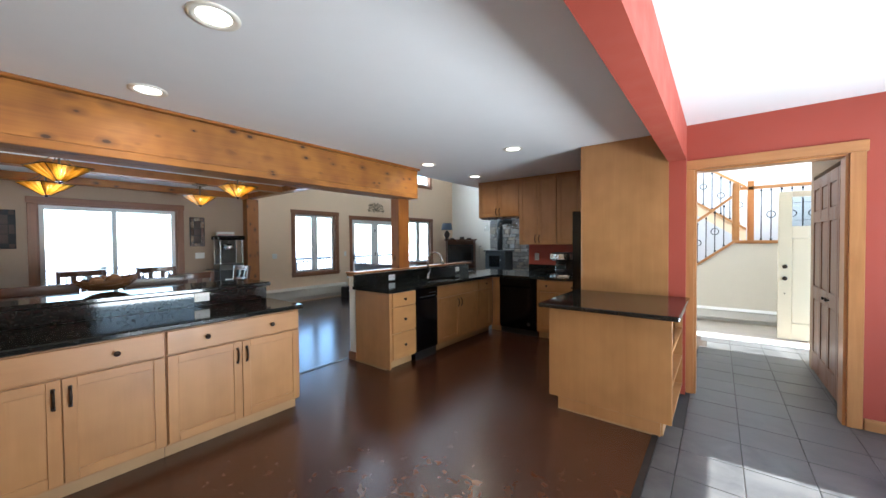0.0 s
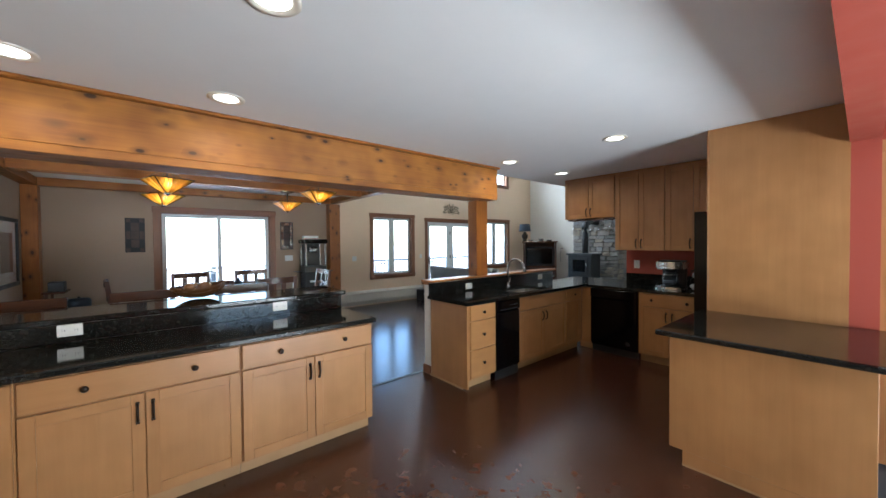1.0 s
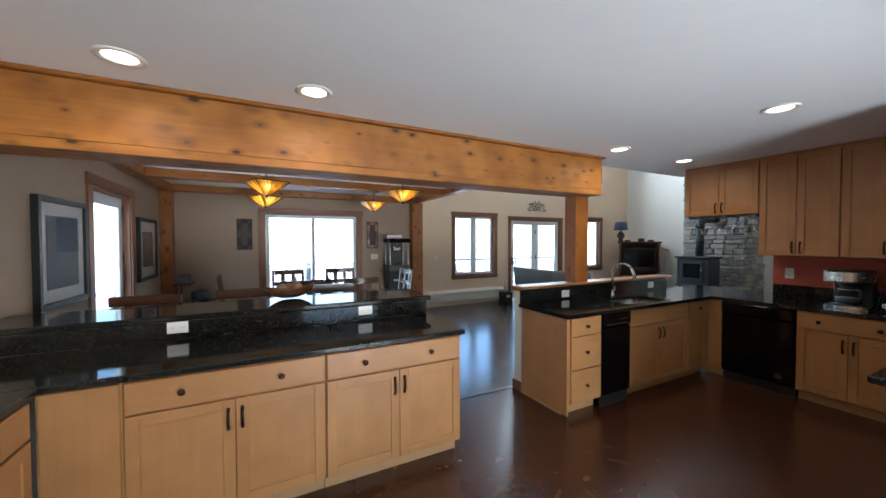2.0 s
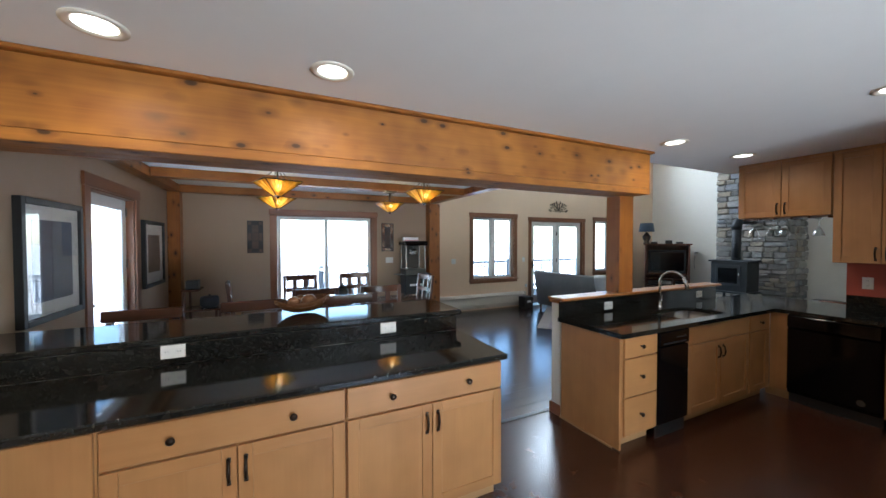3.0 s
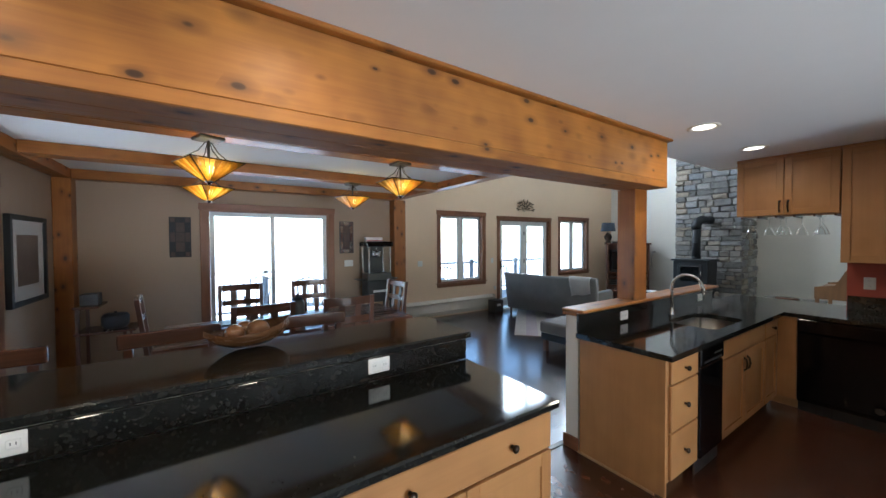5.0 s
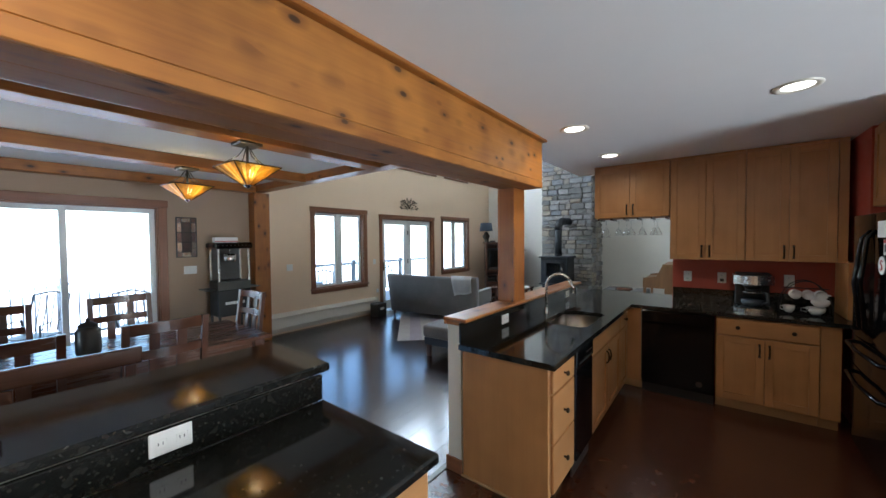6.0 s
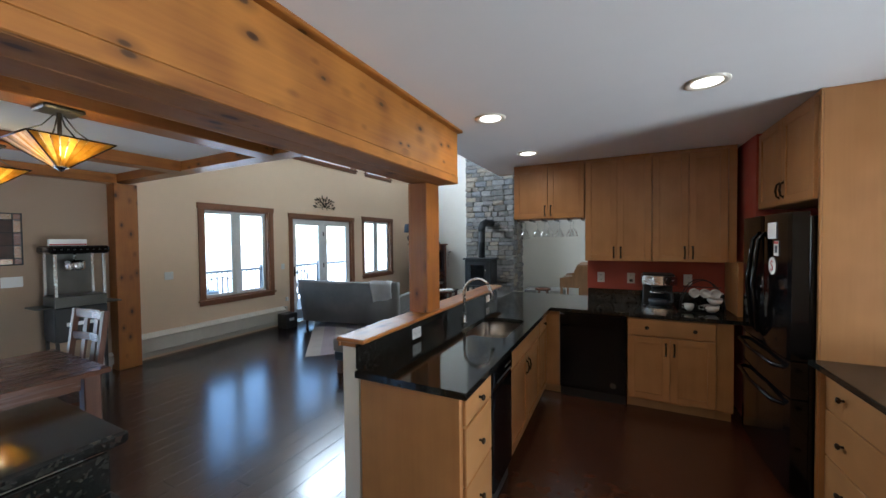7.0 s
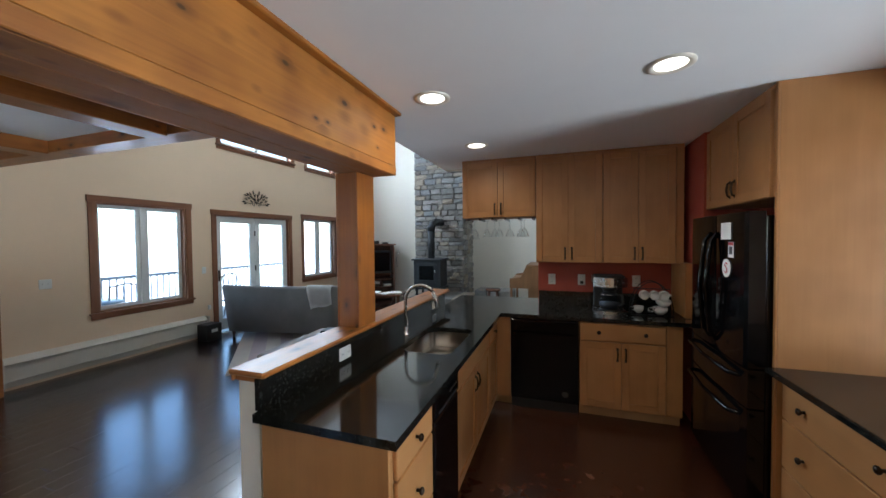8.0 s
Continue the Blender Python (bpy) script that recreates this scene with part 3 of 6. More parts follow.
def casement(name, yc, w, z0, z1, label):
    e = frame_thing(name, pose(WEST, yc, 0, 0, 0, 90), label, "window")
    casing(e, w, z0, z1, TRIM)
    a, b = -w / 2 + 0.02, w / 2 - 0.02
    bx("mullion", "vinyl", e, -0.03, 0.03, 0.07, 0.13, z0 + 0.02, z1 - 0.02, 0.004)
    for x0, x1 in ((a, -0.032), (0.032, b)):
        f = sash(e, x0, x1, z0 + 0.02, z1 - 0.02, 0.08)
        bar("crank", "vinyl", f, [((x0 + x1) / 2 - 0.05, 0.078, z0 + 0.035), ((x0 + x1) / 2 + 0.03, 0.05, z0 + 0.04), ((x0 + x1) / 2 + 0.06, 0.055, z0 + 0.04)], 0.008)
    return e


casement("window_1", (WIN_A[0] + WIN_A[1]) / 2, WIN_A[1] - WIN_A[0], WIN_A[2], WIN_A[3], "white two-sash casement window in stained wood casing")
casement("window_2", (WIN_B[0] + WIN_B[1]) / 2, WIN_B[1] - WIN_B[0], WIN_B[2], WIN_B[3], "white two-sash casement window in stained wood casing")
for name, (y0, y1, z0, z1) in (("window_3", CLER_A), ("window_4", CLER_B)):
    e = frame_thing(name, pose(WEST, (y0 + y1) / 2, 0, 0, 0, 90), "high clerestory window in stained wood casing", "window")
    w = y1 - y0
    casing(e, w, z0, z1, TRIM)
    n = 2 if w > 1.3 else 1
    for i in range(n):
        sash(e, -w / 2 + 0.02 + i * (w - 0.04) / n, -w / 2 + 0.02 + (i + 1) * (w - 0.04) / n, z0 + 0.02, z1 - 0.02, 0.08)

e = frame_thing("door_1", pose(WEST, (SLIDER[0] + SLIDER[1]) / 2, 0, 0, 0, 90), "white sliding glass door in stained wood casing", "sliding door")
w = SLIDER[1] - SLIDER[0]
casing(e, w, 0, SLIDER[3], TRIM, 0.10, False)
sash(e, -w / 2 + 0.02, 0.03, 0.03, SLIDER[3] - 0.02, 0.10, "vinyl", 0.06, 0.09, 0.04, "fixed_panel")
s = sash(e, -0.03, w / 2 - 0.02, 0.03, SLIDER[3] - 0.02, 0.055, "vinyl", 0.06, 0.09, 0.04, "sliding_panel")
bar("door_handle", "vinyl", s, [(w / 2 - 0.05, 0.055, 0.95), (w / 2 - 0.05, 0.02, 0.97), (w / 2 - 0.05, 0.02, 1.15), (w / 2 - 0.05, 0.055, 1.17)], 0.011)
bx("threshold", "vinyl", e, -w / 2 + 0.018, w / 2 - 0.018, 0.0, 0.16, 0.0, 0.028, 0.004)

e = frame_thing("door_2", pose(WEST, (FRENCH[0] + FRENCH[1]) / 2, 0, 0, 0, 90), "pair of white french doors in stained wood casing", "french door")
w = FRENCH[1] - FRENCH[0]
casing(e, w, 0, FRENCH[3], TRIM, 0.09, False)
for x0, x1, side in ((-w / 2 + 0.02, -0.003, -1), (0.003, w / 2 - 0.02, 1)):
    s = sash(e, x0, x1, 0.03, FRENCH[3] - 0.02, 0.05, "vinyl", 0.115, 0.2, 0.045, "leaf")
    for z in (0.45, 1.05, 1.75):
        bx("hinge", "bronze", s, -0.012, 0.012, 0.038, 0.05, z, z + 0.1, 0.002) if side > 0 else None
    if side < 0:
        bx("lock_plate", "bronze", s, x0 + 0.04, x0 + 0.075, 0.04, 0.05, 0.92, 1.12, 0.003)
        bar("door_handle", "bronze", s, [(x0 + 0.055, 0.05, 1.0), (x0 + 0.055, 0.01, 1.0), (x0 + 0.15, 0.005, 1.0)], 0.01)

e = frame_thing("door_3", pose((PATIO[0] + PATIO[1]) / 2, SOUTH, 0, 0, 0, 180), "white glazed patio door in stained wood casing", "patio door")
w = PATIO[1] - PATIO[0]
casing(e, w, 0, PATIO[3], TRIM, 0.12, False)
sash(e, -w / 2 + 0.02, w / 2 - 0.02, 0.03, PATIO[3] - 0.02, 0.075, "vinyl", 0.12, 0.2, 0.045, "leaf")
for z in (0.5, 1.3, 1.9):
    bx("hinge", "pewter", e, w / 2 - 0.04, w / 2 - 0.02, 0.06, 0.075, z, z + 0.1, 0.002)
bar("door_handle", "bronze", e, [(-w / 2 + 0.07, 0.075, 1.0), (-w / 2 + 0.07, 0.03, 1.0), (-w / 2 + 0.16, 0.03, 1.0)], 0.011)

e = frame_thing("window_5", pose(EAST, (EAST_WIN[0] + EAST_WIN[1]) / 2, 0, 0, 0, -90), "sunny window in the red wall", "window")
w = EAST_WIN[1] - EAST_WIN[0]
casing(e, w, EAST_WIN[2], EAST_WIN[3], ("fir_x", "fir_z"))
sash(e, -w / 2 + 0.02, w / 2 - 0.02, EAST_WIN[2] + 0.02, EAST_WIN[3] - 0.02, 0.10)

# cased opening to the stair hall
e = frame_thing("door_4", pose(0.31, 4.06, 0), "cased opening in clear fir without a door", "doorway")
casing(e, 0.96, 0, 2.10, ("fir_x", "fir_z"), 0.085, False, 0.14)
for x0, x1 in ((0.98, EAST),):
    tagged(bx("baseboard", "fir_x", None, x0 - 0.1, x1, 4.042, 4.058, 0, 0.09, 0.004), "fir baseboard on the red wall", "baseboard", kind="structure")


# ---- cabinets; local x along the run, front at y = 0 facing -y ----
def knob(parent, x, z, y=-0.02):
    bm = bmesh.new()
    turned(bm, [(0.0, 0), (0.008, 0.0), (0.006, 0.012), (0.015, 0.018), (0.017, 0.026), (0.010, 0.032), (0.0, 0.033)], n=14)
    bmesh.ops.rotate(bm, verts=bm.verts, cent=(0, 0, 0), matrix=Matrix.Rotation(radians(90), 3, "X"))
    bmesh.ops.translate(bm, verts=bm.verts, vec=(x, y, z))
    return part("knob", bm, "bronze", parent, "oiled bronze knob", True)


def pull(parent, x, z0, z1, y=-0.02):
    bm = bmesh.new()
    tube(bm, [(x, y, z0), (x, y - 0.016, z0 + 0.010), (x, y - 0.022, (z0 + z1) / 2), (x, y - 0.016, z1 - 0.010), (x, y, z1)], [0.008, 0.006, 0.0075, 0.006, 0.008], 10)
    for z in (z0, z1):
        box(bm, x - 0.009, x + 0.009, y - 0.004, y, z - 0.012, z + 0.012, 0.003)
    return part("handle", bm, "bronze", parent, "oiled bronze pull", True)


def shaker(parent, x0, x1, z0, z1, pull_x=None, pull_z=None, rail=0.058):
    """A framed door with a recessed flat panel."""
    t = -0.020
    d = bx("door", "maple", parent, x0 + rail - 0.003, x1 - rail + 0.003, -0.011, -0.002, z0 + rail - 0.003, z1 - rail + 0.003, 0)
    for a, b in ((x0, x0 + rail), (x1 - rail, x1)):
        bx("stile", "maple", d, a, b, t, 0, z0, z1, 0.002)
    for a, b in ((z0, z0 + rail), (z1 - rail, z1)):
        bx("rail", "maple_x", d, x0 + rail + 0.0005, x1 - rail - 0.0005, t, 0, a, b, 0.002)
    if pull_x is not None:
        pull(d, pull_x, pull_z - 0.05, pull_z + 0.05)
    return d


def drawer(parent, x0, x1, z0, z1, knobs):
    d = bx("drawer_front", "maple_x", parent, x0, x1, -0.020, 0, z0, z1, 0.004)
    for k in knobs:
        knob(d, k, (z0 + z1) / 2)
    return d


def carcass(e, w, depth, z0, z1, toe=0.0):
    bx("body", "maple", e, 0.0, w, 0.0, depth, z0, z1, 0.001)
    if toe:
        bx("toe_board", "toe", e, 0.0, w, 0.07, 0.085, 0.0, z0 - 0.001, 0.001)


def base_pair(name, m, w, split, knobs, label, depth=0.58):
    """A base cabinet with one wide drawer over two doors."""
    e = thing(name, m, label, "cabinet", "base cabinets")
    carcass(e, w, depth, 0.10, 0.878, 0.07)
    drawer(e, 0.006, w - 0.006, 0.716, 0.870, knobs)
    shaker(e, 0.006, split - 0.002, 0.115, 0.704, split - 0.033, 0.60)
    shaker(e, split + 0.002, w - 0.006, 0.115, 0.704, split + 0.033, 0.60)
    return e


FRONT = -2.88
base_pair("base_cabinet", pose(FRONT, 0.708, 0, 0, 0, 90), 0.938, 0.470, (0.237, 0.697), "maple base cabinet with wide drawer under the bar counter")
base_pair("base_cabinet", pose(FRONT, -0.234, 0, 0, 0, 90), 0.940, 0.470, (0.237, 0.699), "maple base cabinet with wide drawer under the bar counter")
e = thing("corner_cabinet", pose(FRONT, -0.534, 0, 0, 0, 90), "plain flat maple corner panel of the bar counter", "cabinet", "base cabinets")
carcass(e, 0.298, 0.58, 0.10, 0.878, 0.07)
bx("front_panel", "maple", e, 0.012, 0.29, -0.018, -0.001, 0.105, 0.872, 0.003)
for i in range(3):
    e = thing("base_cabinet", pose(-2.80 + 0.55 * (i + 1), -0.534, 0, 0, 0, 180), "maple base cabinet on the side wall", "cabinet", "base cabinets")
    carcass(e, 0.548, 0.575, 0.10, 0.878, 0.07)
    drawer(e, 0.006, 0.542, 0.716, 0.870, (0.274,))
    shaker(e, 0.006, 0.542, 0.115, 0.704, 0.06, 0.60)

# sink run
e = thing("drawer_cabinet", pose(FRONT, 2.752, 0, 0, 0, 90), "maple cabinet with three drawers at the sink counter end", "cabinet", "base cabinets")
carcass(e, 0.398, 0.58, 0.10, 0.878, 0.07)
for z0, z1 in ((0.716, 0.870), (0.415, 0.706), (0.118, 0.407)):
    drawer(e, 0.012, 0.392, z0, z1, (0.195,))
bx("end_panel", "maple", e, -0.022, -0.001, 0.0, 0.60, 0.012, 0.878, 0.002, "flat maple end panel")
bx("shoe", "toe", e, -0.034, -0.023, 0.06, 0.61, 0.0, 0.018, 0.003, "pale shoe moulding")

e = thing("trash_compactor", pose(FRONT, 3.152, 0, 0, 0, 90), "narrow black trash compactor built under the counter", "appliance")
bx("body", "black", e, 0.004, 0.396, 0.0, 0.56, 0.10, 0.876, 0.002)
bx("drawer_front", "black", e, 0.006, 0.394, -0.030, -0.002, 0.12, 0.745, 0.008)
bx("control_panel", "black", e, 0.006, 0.394, -0.034, -0.002, 0.755, 0.872, 0.006)
bx("grip", "matt_black", e, 0.05, 0.35, -0.036, -0.0342, 0.767, 0.782, 0.001)
bx("toe_panel", "matt_black", e, 0.004, 0.396, 0.0, 0.012, 0.0, 0.098, 0.002)
for i in range(5):
    bx("button", "pewter", e, 0.22 + i * 0.028, 0.238 + i * 0.028, -0.037, -0.0342, 0.81, 0.82, 0.001)

e = thing("sink_cabinet", pose(FRONT, 3.552, 0, 0, 0, 90), "maple sink cabinet with false front and two doors", "cabinet", "base cabinets")
carcass(e, 1.002, 0.58, 0.10, 0.66, 0.07)
bx("rail", "maple_x", e, 0.0, 1.002, 0.0, 0.02, 0.661, 0.878, 0.001)
bx("false_front", "maple_x", e, 0.006, 0.996, -0.020, -0.001, 0.716, 0.870, 0.004)
shaker(e, 0.006, 0.499, 0.115, 0.704, 0.465, 0.60)
shaker(e, 0.503, 0.996, 0.115, 0.704, 0.537, 0.60)
e = thing("base_cabinet", pose(FRONT, 4.556, 0, 0, 0, 90), "narrow maple base cabinet beside the sink", "cabinet", "base cabinets")
carcass(e, 0.44, 0.58, 0.10, 0.878, 0.07)
drawer(e, 0.006, 0.36, 0.716, 0.870, (0.2,))
shaker(e, 0.006, 0.36, 0.115, 0.704)

# back run
BACK = 5.0
e = thing("dishwasher", pose(-2.742, BACK, 0), "black built-in dishwasher under the granite worktop", "dishwasher")
bx("body", "black", e, 0.005, 0.615, 0.0, 0.57, 0.10, 0.876, 0.002)
bx("door", "black", e, 0.006, 0.614, -0.028, -0.002, 0.13, 0.745, 0.008)
bx("control_panel", "black", e, 0.006, 0.614, -0.036, -0.002, 0.752, 0.874, 0.008)
bx("toe_panel", "matt_black", e, 0.006, 0.614, 0.03, 0.045, 0.0, 0.098, 0.002)
bm = bmesh.new()
turned(bm, [(0.0, 0), (0.028, 0.0), (0.028, 0.002), (0.0, 0.0025)], n=20)
bmesh.ops.rotate(bm, verts=bm.verts, cent=(0, 0, 0), matrix=Matrix.Rotation(radians(90), 3, "X"))
bmesh.ops.translate(bm, verts=bm.verts, vec=(0.50, -0.0285, 0.19))
part("badge", bm, "pewter", e, "round grey sticker")
base_pair("base_cabinet", pose(-2.118, BACK, 0), 0.69, 0.345, (0.16, 0.53), "maple base cabinet with wide drawer beside the dishwasher")
e = thing("filler_cabinet", pose(-2.878, BACK, 0), "maple corner filler between sink run and dishwasher", "cabinet", "base cabinets")
bx("body", "maple", e, 0.0, 0.134, 0.0, 0.02, 0.10, 0.878, 0.001)
bx("toe_board", "toe", e, -0.06, 0.134, 0.07, 0.085, 0.0, 0.099, 0.001)
e = thing("filler_cabinet", pose(-1.426, BACK, 0), "narrow maple filler panel beside the refrigerator", "cabinet", "base cabinets")
carcass(e, 0.12, 0.57, 0.10, 0.878, 0.07)


def wall_cabinet(name, m, w, z0, z1, label, depth=0.34):
    e = thing(name, m, label, "cabinet", "wall cabinets")
    bx("body", "maple", e, 0, w, 0, depth, z0, z1, 0.001)
    shaker(e, 0.004, w / 2 - 0.002, z0 + 0.004, z1 - 0.03, w / 2 - 0.032, z0 + 0.09)
    shaker(e, w / 2 + 0.002, w - 0.004, z0 + 0.004, z1 - 0.03, w / 2 + 0.032, z0 + 0.09)
    bx("crown", "maple_x", e, 0, w, -0.02, -0.001, z1 - 0.028, z1, 0.004)
    return e


UP = 5.245
wall_cabinet("wall_cabinet", pose(-3.278, UP, 0), 0.76, 1.855, CEIL - 0.002, "short maple wall cabinet over the serving counter")
wall_cabinet("wall_cabinet", pose(-2.514, UP, 0), 0.612, 1.395, CEIL - 0.002, "tall maple wall cabinet with two doors")
wall_cabinet("wall_cabinet", pose(-1.900, UP, 0), 0.600, 1.395, CEIL - 0.002, "tall maple wall cabinet with two doors")
e = thing("filler_cabinet", pose(-1.298, UP, 0), "maple filler strip at the end of the wall cabinets", "cabinet", "wall cabinets")
bx("body", "maple", e, 0, 0.06, -0.01, 0.34, 1.395, CEIL - 0.002, 0.001)
e = thing("cutting_board", pose(-1.25, 5.15, 0.921), "upright maple board standing on the counter", "board")
bx("board", "maple", e, 0, 0.055, 0, 0.42, 0, 0.482, 0.003)

# cabinet over the refrigerator, and its tall end panel
e = thing("wall_cabinet", pose(-1.165, 4.90, 0, 0, 0, -90), "maple cabinet over the refrigerator", "cabinet", "wall cabinets")
bx("body", "maple", e, 0, 0.90, 0, 0.75, 1.845, CEIL - 0.002, 0.001)
shaker(e, 0.004, 0.448, 1.849, CEIL - 0.03, 0.416, 1.95)
shaker(e, 0.452, 0.896, 1.849, CEIL - 0.03, 0.484, 1.95)
e = thing("tall_panel", pose(-1.17, 3.975, 0), "tall maple panel at the side of the refrigerator", "panel")
bx("panel", "maple", e, 0.012, 0.805, -0.010, 0.010, 0, CEIL - 0.002, 0.001)
bx("edge_strip", "maple", e, 0.0, 0.011, -0.011, 0.011, 0, CEIL - 0.002, 0.002)

# refrigerator
e = thing("refrigerator", pose(-1.195, 4.91, 0, 0, 0, -90), "black french-door refrigerator with notes on its door", "refrigerator")
bx("body", "black", e, 0.0, 0.91, 0.0, 0.76, 0.02, 1.75, 0.004)
for x0, x1, hx in ((0.004, 0.452, 0.40), (0.458, 0.906, 0.51)):
    bm = bmesh.new()
    prism(bm, [(x0, 0.0)] + [(x0 + (x1 - x0) * k / 12, -0.078 - 0.018 * math.sin(math.pi * k / 12) ** 0.6) for k in range(13)] + [(x1, 0.0)], 0.885, 1.775)
    d = part("door", bm, "black", e)
    bar("handle", "black", d, [(hx, -0.085, 0.94), (hx, -0.125, 0.99), (hx, -0.155, 1.3), (hx, -0.125, 1.61), (hx, -0.085, 1.66)], [0.012, 0.014, 0.015, 0.014, 0.012], 10)
for z0, z1 in ((0.655, 0.875), (0.07, 0.645)):
    bm = bmesh.new()
    prism(bm, [(0.004, 0.0)] + [(0.004 + 0.902 * k / 12, -0.078 - 0.018 * math.sin(math.pi * k / 12) ** 0.6) for k in range(13)] + [(0.906, 0.0)], z0, z1)
    d = part("freezer_drawer", bm, "black", e)
    zh = z1 - 0.055
    bar("handle", "black", d, [(0.08, -0.08, zh), (0.12, -0.125, zh), (0.455, -0.15, zh), (0.79, -0.125, zh), (0.83, -0.08, zh)], 0.014, 10)
bx("hinge_cover", "matt_black", e, 0.05, 0.15, -0.02, 0.08, 1.775, 1.79, 0.004)
bx("note", "paper", e, 0.600, 0.735, -0.1005, -0.0985, 1.615, 1.72, 0, "white paper note")
bx("note", "paper", e, 0.700, 0.770, -0.0985, -0.0965, 1.505, 1.60, 0, "small card with red edge")
bx("note_print", "dark_ink", e, 0.715, 0.755, -0.0992, -0.0987, 1.525, 1.572, 0)
bx("note_edge", "red_ink", e, 0.700, 0.770, -0.0992, -0.0987, 1.580, 1.598, 0)
bm = bmesh.new()
turned(bm, [(0.0, 0), (0.057, 0.0), (0.057, 0.003), (0.0, 0.0035)], n=28)
bmesh.ops.rotate(bm, verts=bm.verts, cent=(0, 0, 0), matrix=Matrix.Rotation(radians(90), 3, "X"))
bmesh.ops.translate(bm, verts=bm.verts, vec=(0.678, -0.0975, 1.437))
mag = part("magnet", bm, "paper", e, "round white magnet with a red shape")
bar("magnet_print", "red_ink", mag, [(0.698, -0.1015, 1.462), (0.678, -0.1015, 1.470), (0.661, -0.1015, 1.455), (0.691, -0.1015, 1.434), (0.695, -0.1015, 1.415), (0.675, -0.1015, 1.406), (0.659, -0.1015, 1.415)], 0.0035, 6)

# serving cabinet by the doorway
e = thing("serving_cabinet", pose(-1.12, 3.96, 0, 0, 0, -90), "maple cabinet with drawers, flat end panel and open shelves", "cabinet", "base cabinets")
bx("body", "maple", e, 0.0, 0.92, 0.0, 0.60, 0.10, 0.878, 0.001)
bx("toe_board", "toe", e, 0.0, 0.92, 0.05, 0.065, 0.0, 0.099, 0.001)
for z0, z1 in ((0.652, 0.870), (0.385, 0.645), (0.118, 0.378)):
    drawer(e, 0.006, 0.91, z0, z1, (0.19, 0.65))
bm = bmesh.new()
box(bm, 0.922, 0.94, -0.04, 0.872, 0.10, 0.878, 0.002)
box(bm, 0.922, 0.94, 0.04, 0.80, 0.0, 0.0995)
part("end_panel", bm, "maple", e, "flat maple end panel")
bx("shoe", "toe", e, 0.941, 0.949, 0.04, 0.80, 0.0, 0.012, 0.002)
bx("shelf_back", "maple", e, 0.0, 0.92, 0.602, 0.612, 0.10, 0.878, 0.001)
for z in (0.10, 0.36, 0.61, 0.846):
    bx("shelf", "maple", e, 0.02, 0.90, 0.614, 0.868, z, z + 0.018, 0.002)
bx("shelf_side", "maple", e, 0.0, 0.018, 0.614, 0.87, 0.10, 0.878, 0.001)
bx("shelf_side", "maple", e, 0.902, 0.92, 0.614, 0.87, 0.10, 0.878, 0.001)
bx("shelf_toe", "toe", e, 0.0, 0.92, 0.80, 0.815, 0.0, 0.099, 0.001)


# ---- worktops ----
e = thing("bar_worktop", pose(-3.15, 0.6, 0.882), "polished black granite worktop with splashback", "worktop")
bx("slab", "granite", e, -0.352, 0.312, -1.72, 1.075, 0.0, 0.036, 0.007)
bx("slab", "granite", e, 0.314, 2.0, -1.72, -1.105, 0.0, 0.036, 0.007)
bx("splashback", "granite", e, -0.370, -0.350, -1.72, 1.068, 0.0365, 0.147, 0.002)
e = thing("raised_bar", pose(-3.785, 0.6, 1.030), "polished black granite raised bar top", "worktop")
bx("slab", "granite", e, -0.275, 0.272, -1.72, 1.120, 0.0, 0.038, 0.008)
e = thing("sink_worktop", pose(-3.15, 4.0, 0.882), "polished black granite worktop with a cut-out for the sink", "worktop")
SX0, SX1, SY0, SY1 = -3.295, -2.925, 3.63, 4.28
bm = bmesh.new()
out_xy = [(-3.485, 2.69), (-2.828, 2.69), (-2.828, 4.965), (-1.20, 4.965), (-1.20, 5.598), (-2.51, 5.598), (-2.51, 5.93), (-3.485, 5.93)]
hole = [(SX0, SY0 + 0.08), (SX0 + 0.08, SY0), (SX1 - 0.05, SY0), (SX1, SY0 + 0.05), (SX1, SY1 - 0.05), (SX1 - 0.05, SY1), (SX0 + 0.08, SY1), (SX0, SY1 - 0.08)]
top = []
for loop in (out_xy, hole):
    vs = [bm.verts.new((x + 3.15, y - 4.0, 0.036)) for x, y in loop]
    top += [bm.edges.new((vs[i], vs[(i + 1) % len(vs)])) for i in range(len(vs))]
bmesh.ops.triangle_fill(bm, use_beauty=True, edges=top)
r = bmesh.ops.extrude_face_region(bm, geom=list(bm.faces))
bmesh.ops.translate(bm, verts=[v for v in r["geom"] if isinstance(v, bmesh.types.BMVert)], vec=(0, 0, -0.036))
part("slab", bm, "granite", e)
bx("splashback", "granite", e, -0.348, -0.328, -1.285, 1.2, 0.0365, 0.172, 0.002)
bx("splashback", "granite", e, 0.642, 1.945, 1.575, 1.595, 0.0365, 0.18, 0.002)
e = thing("serving_worktop", pose(-0.69, 3.43, 0.882), "polished black granite top of the serving cabinet", "worktop")
bx("slab", "granite", e, -0.525, 0.495, -0.52, 0.53, 0.0, 0.036, 0.007)

